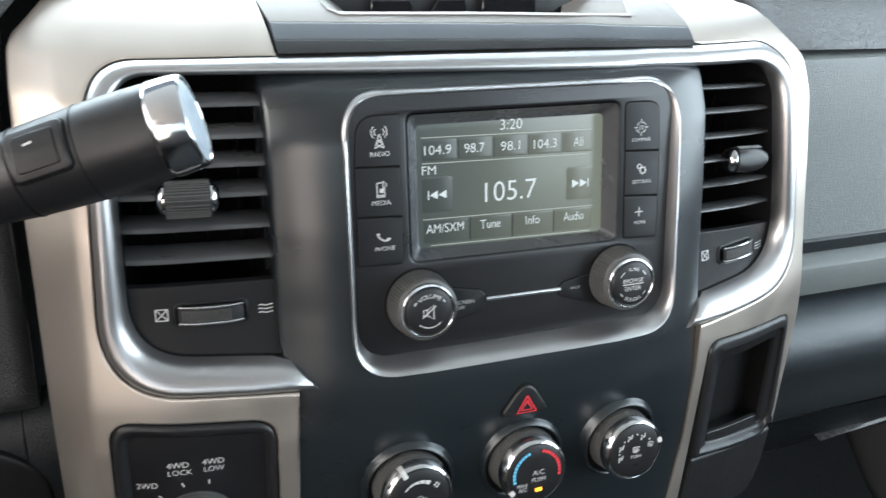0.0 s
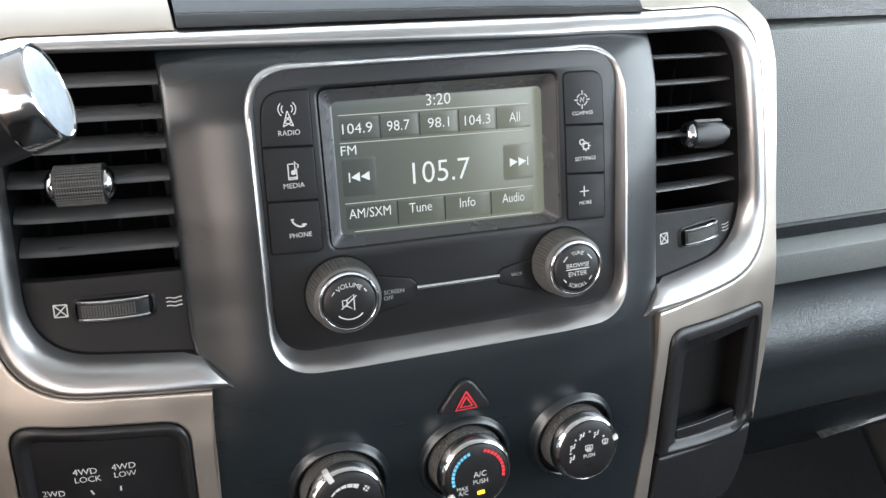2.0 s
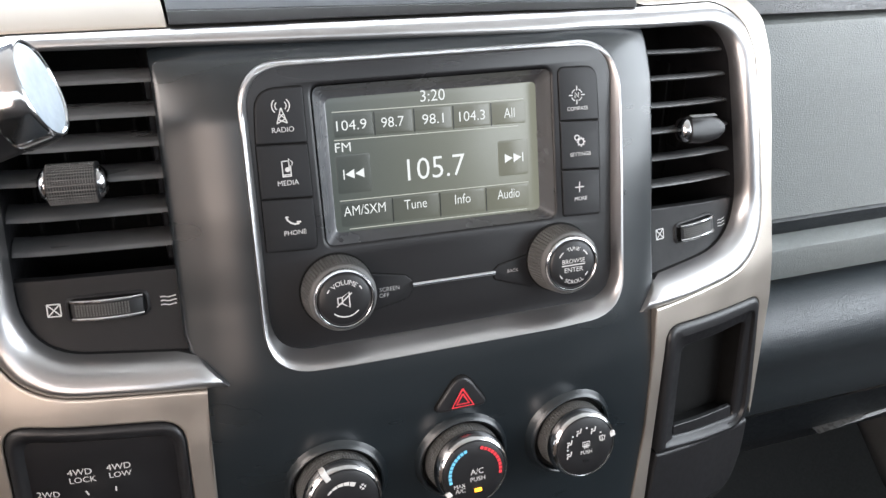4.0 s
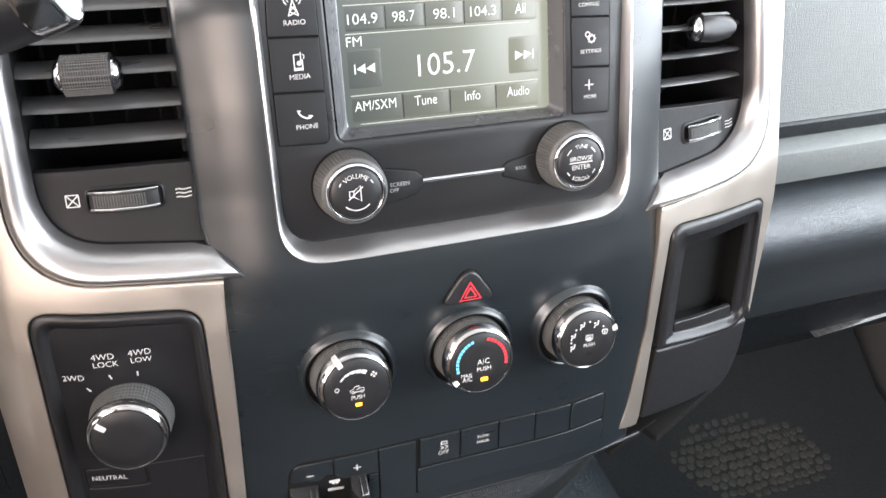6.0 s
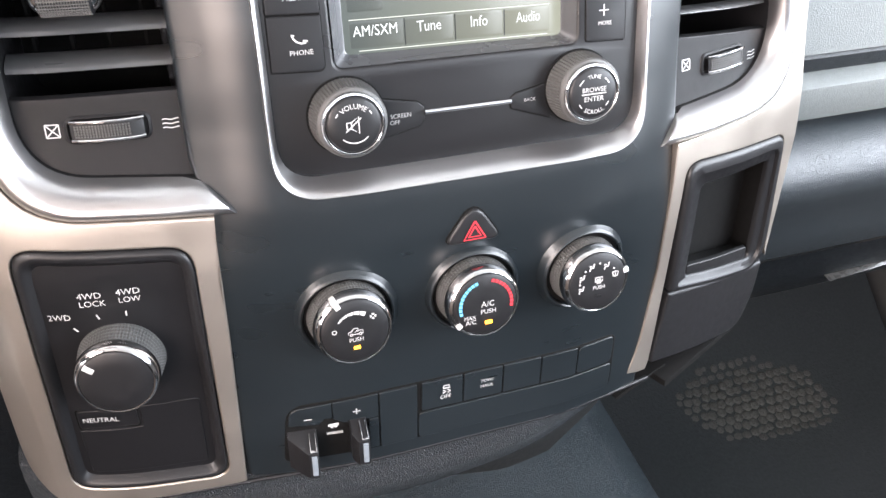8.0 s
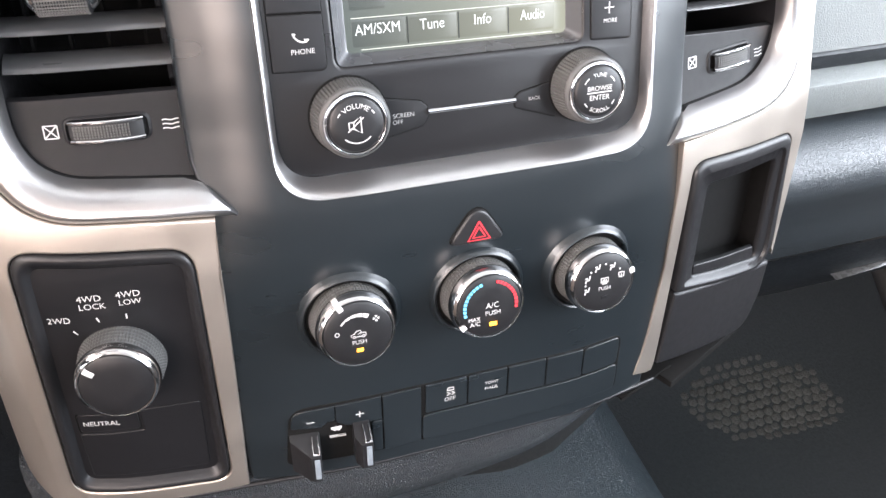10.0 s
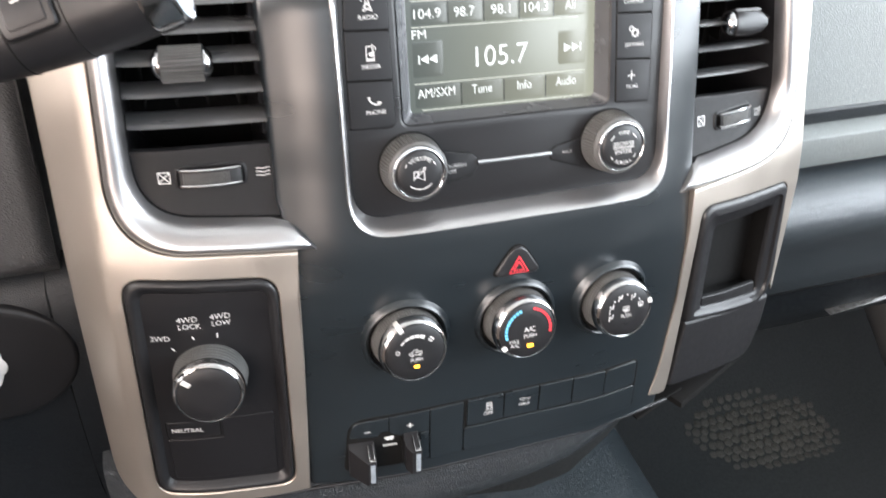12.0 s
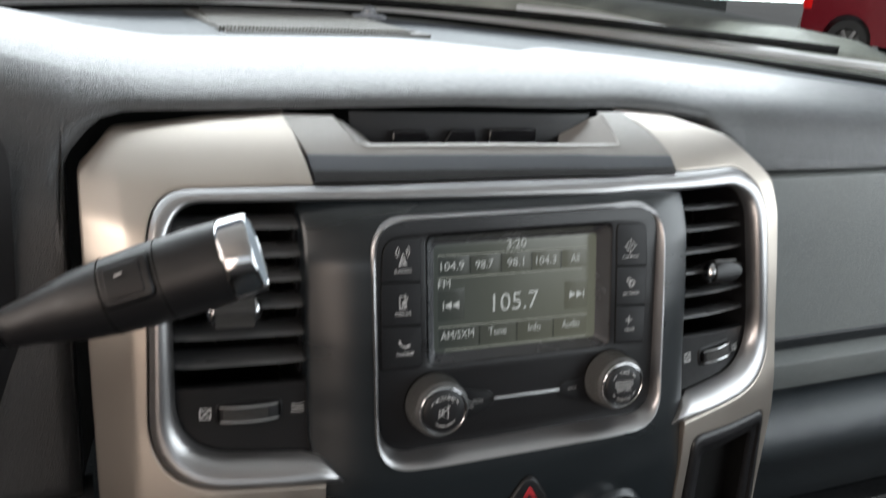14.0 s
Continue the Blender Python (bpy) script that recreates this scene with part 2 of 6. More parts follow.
def corners(pts, n=7, closed=True, run=4):
    """A path through corners (x, z, radius), rounded; run points along each straight."""
    out, m = [], len(pts)
    for i, p in enumerate(pts):
        a = Vector(p[:2])
        r = p[2] if len(p) > 2 else 0
        if not closed and i in (0, m - 1):
            out.append([a])
            continue
        b, c = Vector(pts[i - 1][:2]), Vector(pts[(i + 1) % m][:2])
        u, v = (b - a).normalized(), (c - a).normalized()
        if r <= 0:
            out.append([a])
            continue
        ang = u.angle(v)
        t = min(r / math.tan(ang / 2), 0.48 * (b - a).length, 0.48 * (c - a).length)
        s, e = a + u * t, a + v * t
        out.append([s.lerp(a, k).lerp(a.lerp(e, k), k) for k in [j / n for j in range(n + 1)]])
    path = []
    for i, g in enumerate(out):
        path += g
        if closed or i < m - 1:
            nxt = out[(i + 1) % m][0]
            path += [g[-1].lerp(nxt, k / run) for k in range(1, run)]
    return path


def rect(x0, z0, x1, z1, r=0.002, n=4, run=1):
    return corners([(x0, z0, r), (x1, z0, r), (x1, z1, r), (x0, z1, r)], n, True, run)


def inset(path, d):
    """The closed path moved inwards by d (for a path that runs anticlockwise)."""
    n, out = len(path), []
    area = sum(path[i - 1].x * path[i].y - path[i].x * path[i - 1].y for i in range(n))
    for i in range(n):
        t = (path[(i + 1) % n] - path[i - 1])
        t = t.normalized() if t.length > 1e-9 else Vector((1, 0))
        nrm = Vector((-t.y, t.x)) * (1 if area > 0 else -1)
        out.append(path[i] + nrm * d)
    return out


def ring_faces(bm, rings, closed=True):
    for a, b in zip(rings, rings[1:]):
        n = len(a)
        for i in range(n if closed else n - 1):
            j = (i + 1) % n
            try:
                bm.faces.new((a[i], a[j], b[j], b[i]))
            except ValueError:
                pass


def fill(bm, loops):
    """Fill a flat outline with holes; loops hold vertices whose x, z are still flat."""
    from mathutils.geometry import tessellate_polygon
    flat = [v for l in loops for v in l]
    for tri in tessellate_polygon([[Vector((v.co.x, v.co.z, 0)) for v in l] for l in loops]):
        try:
            bm.faces.new([flat[i] for i in tri])
        except ValueError:
            pass


def plate(f, outline, d=0.001, thick=0.002, bevel=0.0006, holes=(), step=0.0, hole_bevel=None):
    """A sheet on the face f, d proud, with rounded edges and holes."""
    bm = bmesh.new()
    if step:
        bm.verts.layers.float_vector.new("facing")
    fronts = []
    for k, loop in enumerate([outline, *holes]):
        bv = bevel if k == 0 or hole_bevel is None else hole_bevel
        s = 1 if k == 0 else -1
        rings = []
        for ins, dep in ((bv, 0), (0.45 * bv, 0.12 * bv), (0.12 * bv, 0.45 * bv), (0, bv), (0, max(thick, bv * 1.01))):
            rings.append([bm.verts.new((p.x, dep, p.y)) for p in inset(loop, s * ins)])
        ring_faces(bm, rings)
        fronts.append(rings[0])
    fill(bm, fronts)
    if step:
        xs, zs = [v.co.x for v in bm.verts], [v.co.z for v in bm.verts]
        for axis, lo, hi in (((1, 0, 0), min(xs), max(xs)), ((0, 0, 1), min(zs), max(zs))):
            c = math.floor(lo / step) * step + step
            while c < hi:
                bmesh.ops.bisect_plane(bm, geom=bm.verts[:] + bm.edges[:] + bm.faces[:], plane_co=Vector(axis) * c, plane_no=axis, dist=1e-6)
                c += step
    face = {v: (v.co.x, v.co.z) for v in bm.verts if v.co.y < 1e-6}
    for v in bm.verts:
        v.co = f(v.co.x, v.co.z, d - v.co.y)
    bmesh.ops.recalc_face_normals(bm, faces=bm.faces)
    if step:
        lay = bm.verts.layers.float_vector["facing"]
        e = 0.0004
        for v, (x, z) in face.items():
            n = (f(x + e, z, d) - f(x - e, z, d)).cross(f(x, z + e, d) - f(x, z - e, d))
            v[lay] = n.normalized()
    return bm


def loft(rows, closed=False, cap=False):
    """A skin over rows of places."""
    bm = bmesh.new()
    rings = [[bm.verts.new(p) for p in r] for r in rows]
    ring_faces(bm, rings, closed)
    if cap:
        bm.faces.new(rings[0])
        bm.faces.new(rings[-1])
    bmesh.ops.remove_doubles(bm, verts=bm.verts, dist=1e-6)
    bmesh.ops.recalc_face_normals(bm, faces=bm.faces)
    return bm


def lathe(m, profile, seg=48, squash=1.0, cap=True):
    """A turned shape: profile of (radius, height) along the frame's z."""
    rows = [[m @ Vector((r * math.cos(2 * math.pi * k / seg), r * squash * math.sin(2 * math.pi * k / seg), h)) for k in range(seg)] for r, h in profile]
    bm = bmesh.new()
    rings = [[bm.verts.new(p) for p in r] for r in rows]
    ring_faces(bm, rings, True)
    if cap:
        bm.faces.new(rings[-1])
    bmesh.ops.recalc_face_normals(bm, faces=bm.faces)
    return bm


def knurled(m, r0, r1, h0, h1, n=72, deep=0.0004, rows=1):
    """A ribbed sleeve between two heights."""
    out = []
    for j in range(rows * 3 + 1):
        t = j / (rows * 3)
        r = r0 + (r1 - r0) * t
        cut = deep if (rows > 1 and j % 3 == 0) else 0
        out.append([m @ Vector(((r - cut - (deep if k % 2 else 0)) * math.cos(math.pi * k / n), (r - cut - (deep if k % 2 else 0)) * math.sin(math.pi * k / n), h0 + (h1 - h0) * t)) for k in range(2 * n)])
    bm = bmesh.new()
    ring_faces(bm, [[bm.verts.new(p) for p in r] for r in out], True)
    bmesh.ops.recalc_face_normals(bm, faces=bm.faces)
    return bm


def box(m, sx, sy, sz, bevel=0.0):
    bm = bmesh.new()
    bmesh.ops.create_cube(bm, size=1, matrix=m @ Matrix.Diagonal((sx, sy, sz, 1)))
    if bevel:
        bmesh.ops.bevel(bm, geom=bm.edges[:], offset=bevel, segments=2, affect="EDGES", profile=0.7)
    return bm


def tube(path, radius, seg=14):
    """A round bar along places; radius may change along it."""
    rad = radius if isinstance(radius, (list, tuple)) else [radius] * len(path)
    rows = []
    for i, p in enumerate(path):
        t = (Vector(path[min(i + 1, len(path) - 1)]) - Vector(path[max(i - 1, 0)])).normalized()
        a = t.cross(Vector((0, 1, 0.2))).normalized()
        b = t.cross(a)
        rows.append([Vector(p) + rad[i] * (a * math.cos(2 * math.pi * k / seg) + b * math.sin(2 * math.pi * k / seg)) for k in range(seg)])
    return loft(rows, True, True)


def strokes(m, lines, width=0.0004, lift=0.0002):
    """Printed lines in a frame: each line is a list of (x, y)."""
    bm = bmesh.new()
    for pts in lines:
        pts = [Vector(p) for p in pts]
        left, right = [], []
        for i, p in enumerate(pts):
            t = (pts[min(i + 1, len(pts) - 1)] - pts[max(i - 1, 0)]).normalized()
            nrm = Vector((-t.y, t.x)) * width / 2
            left.append(bm.verts.new(m @ Vector((*(p + nrm), lift))))
            right.append(bm.verts.new(m @ Vector((*(p - nrm), lift))))
        for i in range(len(pts) - 1):
            bm.faces.new((right[i], right[i + 1], left[i + 1], left[i]))
    return bm


def solids(m, polys, lift=0.0002):
    """Printed filled shapes in a frame."""
    bm = bmesh.new()
    for poly in polys:
        bm.faces.new([bm.verts.new(m @ Vector((x, y, lift))) for x, y in poly])
    return bm


def arc(r, a0, a1, n=14, cx=0.0, cy=0.0):
    return [(cx + r * math.cos(radians(a0 + (a1 - a0) * k / n)), cy + r * math.sin(radians(a0 + (a1 - a0) * k / n))) for k in range(n + 1)]


def text(words, m, width, mat, parent, name="lettering", lift=0.0003, height=None, bold=-0.003, bend=0.0):
    """Printed words, centred in the frame m, as wide as given; bend: on a circle of that radius, below it if negative."""
    cu = bpy.data.curves.new("letters", "FONT")
    cu.body, cu.align_x, cu.align_y, cu.resolution_u, cu.offset = words, "CENTER", "CENTER", 3, bold
    tmp = bpy.data.objects.new("letters", cu)
    me = bpy.data.meshes.new_from_object(tmp)
    bpy.data.objects.remove(tmp)
    bpy.data.curves.remove(cu)
    bm = bmesh.new()
    bm.from_mesh(me)
    bpy.data.meshes.remove(me)
    xs, ys = [v.co.x for v in bm.verts], [v.co.y for v in bm.verts]
    k = width / (max(xs) - min(xs))
    ky = height / (max(ys) - min(ys)) if height else k
    cx, cy = (max(xs) + min(xs)) / 2, (max(ys) + min(ys)) / 2
    for v in bm.verts:
        px, py = (v.co.x - cx) * k, (v.co.y - cy) * ky
        if bend:
            px, py = (bend + py) * math.sin(px / bend), (bend + py) * math.cos(px / bend)
        v.co = m @ Vector((px, py, lift))
    return part(name, bm, mat, parent)


# ---- the centre stack ----
def rolled(x, z, d=0.0):
    """The charcoal panel: its two sides and its top roll back into the trim."""
    side, top = max(0.0, abs(x + 0.002) - 0.0875), z - 0.7612
    top = 0.5 * (top + math.sqrt(top * top + 0.0000008))
    up = min(1.0, max(0.0, (z - 0.585) / 0.04))
    return W(x, z, d + 0.0022 - 7.2 * (0.4 + 0.6 * up) * side * side - 0.85 * top)


RING_OUT = [(-0.0912, 0.629, 0.021), (0.0912, 0.629, 0.021), (0.0912, 0.7612, 0.021), (-0.0912, 0.7612, 0.021)]
RING_IN = [(-0.0868, 0.6345, 0.018), (0.0868, 0.6345, 0.018), (0.0868, 0.7588, 0.018), (-0.0868, 0.7588, 0.018)]

center = thing("center_panel", W(0, 0.60, 0), "charcoal satin plastic panel round the radio and climate knobs", "dashboard panel")
part("panel_face", plate(rolled, corners([(-0.1215, 0.4635, 0.004), (0.1115, 0.4620, 0.004), (0.1155, 0.55), (0.1165, 0.767, 0.004), (-0.1232, 0.7675, 0.004), (-0.1242, 0.647), (-0.1215, 0.633), (-0.1215, 0.55)], 4, True, 3),
             0.0, 0.012, 0.0025, [corners([(x * 0.985, z + (0.0015 if z < 0.7 else -0.0015), r) for x, z, r in RING_OUT], 8, True, 4)], 0.0035, 0.0006), PANEL, center)

# champagne panels on both sides, round the air vents
SW_OUT = [(-0.1075, 0.6249), (-0.2055, 0.6310, 0.036), (-0.1975, 0.7728, 0.024), (-0.06, 0.7738), (0.08, 0.7728), (0.1900, 0.7690, 0.030), (0.2055, 0.6262, 0.034), (0.1030, 0.6232)]
SW_IN = [(-0.1205, 0.6388), (-0.1903, 0.6450, 0.028), (-0.1872, 0.7660, 0.019), (-0.06, 0.7652), (0.08, 0.7625), (0.1765, 0.7580, 0.022), (0.1892, 0.6398, 0.033), (0.1160, 0.6362)]
sw_out, sw_in = corners(SW_OUT, 10, False, 6), corners(SW_IN, 10, False, 6)


def beige_face(x, z, d=0.0):
    """The champagne panels turn back towards the door and the dash at their outer edges."""
    crease = float(np.interp(z, [0.48, 0.55, 0.61, 0.67, 0.72], [-0.2150, -0.2134, -0.2112, -0.2085, -0.2080]))
    lo = crease - x
    lo = 0.5 * (lo + math.sqrt(lo * lo + 0.0000012))
    return W(x, z, d - 0.42 * lo)


left_cut = [p for p in sw_out if p.x < -0.1135][::-1]
left_panel = [Vector((-0.1135, 0.7735)), *left_cut[0:], Vector((-0.1185, 0.6246)), Vector((-0.1195, 0.56)), Vector((-0.1225, 0.4640)),
              *corners([(-0.16, 0.4600), (-0.2292, 0.4570, 0.030), (-0.2290, 0.56), (-0.2285, 0.66), (-0.2278, 0.7745, 0.008), (-0.2098, 0.7910, 0.012), (-0.16, 0.7950)], 6, False, 4), Vector((-0.1165, 0.7970))]
cut_left = corners([(-0.2042, 0.6184, 0.012), (-0.2070, 0.4738, 0.010), (-0.1304, 0.4704, 0.010), (-0.1294, 0.6128, 0.012)], 6, True, 4)
lp = part("left_trim_panel", plate(beige_face, left_panel, 0.002, 0.016, 0.0014, [cut_left], 0.0028), BEIGE)
tagged(lp, "champagne metallic trim panel round the driver side vent", "dashboard trim")

right_cut = [p for p in sw_out if p.x > 0.1125]
right_panel = [*[p for p in right_cut if p.x > 0.1163 or p.y < 0.7], Vector((0.1135, 0.6205)), Vector((0.1128, 0.55)), Vector((0.1085, 0.5050)), Vector((0.1062, 0.4900)), Vector((0.1036, 0.4800)), Vector((0.1030, 0.4755)), Vector((0.1120, 0.4735)),
               Vector((0.1168, 0.4740)), *corners([(0.1182, 0.4800), (0.1218, 0.6112, 0.009), (0.2032, 0.6042, 0.010), (0.2120, 0.5200)], 6, False, 4),
               Vector((0.2150, 0.5150)), *corners([(0.2150, 0.60), (0.2125, 0.66), (0.2062, 0.7615, 0.014), (0.1850, 0.7830, 0.016), (0.15, 0.7925)], 6, False, 4), Vector((0.1095, 0.7960)), Vector((0.1135, 0.7912)), Vector((0.1168, 0.7850)), Vector((0.1176, 0.7790)), Vector((0.1162, 0.7725))]
rp_ = part("right_trim_panel", plate(W, right_panel, 0.002, 0.016, 0.0012, [], 0.005), BEIGE)
tagged(rp_, "champagne metallic trim panel round the passenger side vent", "dashboard trim")

BAND = [(0.055, -0.006), (0.055, 0.0012), (0.065, 0.0021), (0.09, 0.0028), (0.20, 0.0042), (0.225, 0.0046), (0.25, 0.0048), (0.34, 0.0049), (0.46, 0.0045), (0.60, 0.0035), (0.74, 0.0018), (0.85, -0.0006), (0.92, -0.0030), (0.97, -0.0058), (1.0, -0.0084), (1.0, -0.0098), (1.004, -0.0160)]
rows = []
for s, d in BAND:
    row = [W(*a.lerp(b, s), d) for a, b in zip(sw_out, sw_in)]
    for i, (a, b) in enumerate(zip(sw_out, sw_in)):
        x, z = a.lerp(b, s)
        if z < 0.70:
            e = d * min(1.0, 0.35 + 0.65 * (abs(x) - 0.103) / 0.035) if d > 0 else d
            row[i] = W(x, z, max(e, 0.0027 - 7.2 * max(0.0, abs(x + 0.002) - 0.0875) ** 2) if i in (0, len(row) - 1) else e)
    rows.append([row[0] + Vector((0.0008, 0.014, 0)), row[0] + Vector((0.0004, 0.0008, 0)), *row, row[-1] + Vector((-0.0004, 0.0008, 0)), row[-1] + Vector((-0.0008, 0.014, 0))])
sw = thing("silver_surround", W(0, 0.77, 0), "satin silver surround sweeping round both vents and over the radio", "dashboard trim")
part("outer_lip", loft(rows[:6]), SATIN, sw, "flat outer strip of the silver band", sharp=60)
part("band", loft(rows[5:-2]), SATIN, sw, "wide satin silver band", sharp=60)
part("inner_edge", loft(rows[-3:]), BLACK, sw, "black inner edge", sharp=60)


# ---- air vents ----
def air_vent(side, x0, x1, zs, z_plate, fall, tab, wheel, icons, label):
    """A vent: duct, lower face with thumb wheel, slats with pivots, vanes and aiming tab; fall: how far its face drops across its width."""
    m = on(W, (x0 + x1) / 2, 0.69, -0.02)
    ob = thing("air_vent", m, label, "air vent", "dashboard air vents")
    edge = [p for p in sw_in if (p.x < -0.1) == (side < 0) and abs(p.x) > 0.115]
    if side > 0:
        edge = edge[::-1]
    inner = Vector((x1 if side < 0 else x0, 0.7655 if side < 0 else 0.7615))
    loop = edge + [inner]
    cx, cz = sum(p.x for p in loop) / len(loop), sum(p.y for p in loop) / len(loop)
    rows = [[W(cx + (p.x - cx) * k, cz + (p.y - cz) * k, -d) for p in loop] for k, d in ((1.01, 0.011), (1.0, 0.02), (0.97, 0.05), (0.9, 0.075))]
    part("housing", loft(rows, True, False), BLACK, ob, "black vent duct")
    bm = bmesh.new()
    bm.faces.new([bm.verts.new(p) for p in rows[-1]])
    part("duct_back", bm, GROOVE, ob)
    # lower face with the thumb wheel
    low = [p for p in edge if p.y < z_plate - fall * (p.x - x0) / (x1 - x0) - 0.0005 and p.y < 0.69]
    low = sorted(low, key=lambda p: math.atan2(p.y - z_plate, p.x - cx))
    face = [Vector((x0 - (0.0012 if side < 0 else 0.0030), z_plate)), *low, Vector((x1 + (0.0012 if side < 0 else -0.0005), z_plate - fall))]
    lower = part("lower_face", plate(W, face, -0.0100, 0.004, 0.0006, [], 0.008), VENT, ob, "matte black vent face")
    # slats
    n = 11
    for i, z in enumerate(zs):
        tilt = 0.07 if side < 0 else -0.22
        prof = [(-0.0012, 0.0004), (-0.0004, 0.0014), (0.0012, 0.0021), (0.006, 0.0024), (0.013, 0.0022), (0.016, 0.0014), (0.012, 0.0006), (0.005, -0.0003), (0.001, -0.0004)]
        prof = [(a, b + a * tilt) for a, b in prof]
        cols = []
        for k in range(n + 1):
            x = x0 + 0.0005 + (x1 - x0 - 0.001) * k / n
            zz = z - ((0.0055 + 0.0003 * i) * (k / n) if side > 0 else 0)
            cols.append([W(x, zz, -0.0135) + Vector((0, a, b)) for a, b in prof])
        part("slat", loft(cols, True, True), SLAT, ob)
    # upright vanes deep inside, and the pivots beside the slats
    for k in range(4):
        x = x0 + 0.010 + (x1 - x0 - 0.020) * k / 3
        part("vane", box(Matrix.Translation(W(x, (zs[1] + zs[-1]) / 2 - 0.004, -0.048 if side < 0 else -0.060)), 0.0012, 0.012, zs[1] - zs[-1]), GROOVE, ob)
    xp = x1 - 0.0022 if side < 0 else x0 + 0.0022
    for z in zs:
        part("pivot", box(Matrix.Translation(W(xp, z - 0.004, -0.020)), 0.0026, 0.007, 0.0075, 0.0005), GLOSS, ob)
    # aiming tab
    tm = on(W, tab[0], tab[1], -0.006) @ pose(0, 0, 0, 0, 0 if side < 0 else -8, 0 if side < 0 else -6) @ (Matrix.Scale(1.08, 4) if side < 0 else Matrix.Diagonal((1.12, 1.02, 0.76, 1)))
    bl = 0.0092 if side < 0 else 0.0085
    rows = []
    for x, w in ((-bl, 0.0058), (-bl + 0.0004, 0.0068), (bl - 0.0004, 0.0068), (bl, 0.0058)) if side < 0 else ((-bl, 0.0052), (-bl + 0.0004, 0.0060), (0.0, 0.0066), (bl * 0.6, 0.0062), (bl + 0.001, 0.0050), (bl + 0.003, 0.0030)):
        rows.append([tm @ Vector((x, w * 1.12 * math.copysign(abs(math.cos(a)) ** 0.75, math.cos(a)) + 0.0005, 0.0055 * math.copysign(abs(math.sin(a)) ** 0.75, math.sin(a)) * (1.25 if math.sin(a) > 0 else 2.2))) for a in [2 * math.pi * k / 28 for k in range(28)]])
    grip = part("tab", loft(rows, True, True), BLACK, ob, "ribbed rubber aiming tab")
    ribs = bmesh.new()
    for k in range(17 if side < 0 else 3):
        a = math.pi * (0.06 + 0.88 * k / 16)
        c = tm @ Vector((0, 0.0077 * math.copysign(abs(math.cos(a)) ** 0.75, math.cos(a)) + 0.0005, 0.0070 * math.sin(a) ** 0.75))
        bmesh.ops.create_cube(ribs, size=1, matrix=Matrix.Translation(c) @ tm.to_3x3().to_4x4() @ Matrix.Diagonal((2 * bl - 0.001, 0.00045, 0.0005, 1)))
    for k in range(18 if side < 0 else 0):
        x = -bl + 0.0010 + (2 * bl - 0.0020) * k / 17
        for j in range(10):
            a = math.pi * (0.06 + 0.88 * (j + 0.5) / 10)
            c = tm @ Vector((x, 0.0077 * math.copysign(abs(math.cos(a)) ** 0.75, math.cos(a)) + 0.0005, 0.0070 * math.sin(a) ** 0.75))
            bmesh.ops.create_cube(ribs, size=1, matrix=Matrix.Translation(c) @ (tm.to_3x3().to_4x4() @ Matrix.Rotation(a - math.pi / 2, 4, "X")) @ Matrix.Diagonal((0.00030, 0.0022, 0.0005, 1)))
    part("ribs", ribs, RIB if side < 0 else KNURL, grip, "worn ribs")
    for s in (-1, 1) if side < 0 else (-1,):
        rows = [[tm @ Vector((s * x, w * math.cos(a) + 0.0005, w * 0.9 * math.sin(a) * (1.0 if math.sin(a) > 0 else 1.4))) for a in [2 * math.pi * k / 24 for k in range(24)]]
                for x, w in ((bl - 0.0001, 0.0062), (bl + 0.0008, 0.0062), (bl + 0.0022, 0.0050), (bl + 0.0034, 0.0032), (bl + 0.0037, 0.0012))]
        part("chrome_cap", loft(rows, True, True), CHROME, ob, "bright chrome end cap")
    # thumb wheel in its pocket
    wm = on(W, wheel[0], wheel[1], -0.0105)
    ww = wheel[2]
    rim = rect(-ww / 2 - 0.0036, -0.0068, ww / 2 + 0.0036, 0.0068, 0.0054, 6, 3)
    part("pocket", loft([[wm @ Vector((p.x, p.y, h)) for p in inset(rim, k)] for k, h in ((0.0, -0.0006), (0.0006, 0.0004), (0.0013, 0.0012), (0.0020, 0.0014), (0.0026, 0.0009), (0.0029, -0.0002))], True), VENT, ob, "raised rim round the wheel")
    part("pocket_gap", plate(lambda x, z, d: wm @ Vector((x, z, d)), inset(rim, 0.0024), 0.0003, 0.0008, 0.0002), GROOVE, ob)
    cols = []
    for k in range(25):
        x = -ww / 2 + ww * k / 24
        out = 0.0052 * math.sqrt(max(0.0, 1 - (x / (ww * 0.56)) ** 2)) + 0.0008
        cols.append([wm @ Vector((x, y, q)) for y, q in ((-0.0034, 0.0002), (-0.0034, out), (0, out + 0.0002), (0.0034, out), (0.0034, 0.0002))])
    wob = part("thumb_wheel", loft(cols, False), BLACK, ob, "ribbed thumb wheel with chrome edges")
    rb = bmesh.new()
    for k in range(1, 20):
        x = -ww / 2 + ww * 0.82 * k / 20 + 0.0006
        out = 0.0052 * math.sqrt(max(0.0, 1 - (x / (ww * 0.56)) ** 2)) + 0.0010
        for y in (-0.0022, -0.0011, 0, 0.0011, 0.0022):
            bmesh.ops.create_cube(rb, size=1, matrix=wm @ Matrix.Translation((x, y, out)) @ Matrix.Diagonal((0.0007, 0.0007, 0.0008, 1)))
    part("ribs", rb, RIB, wob, "worn ribs")
    for s in (-1, 1):
        path = []
        for k in range(17):
            x = -ww / 2 + ww * k / 16
            path.append(wm @ Vector((x, s * 0.0039, 0.0053 * math.sqrt(max(0.0, 1 - (x / (ww * 0.56)) ** 2)) + 0.0008)))
        part("chrome_edge", tube(path, 0.0008, 8), CHROME, wob, "thin chrome edge")
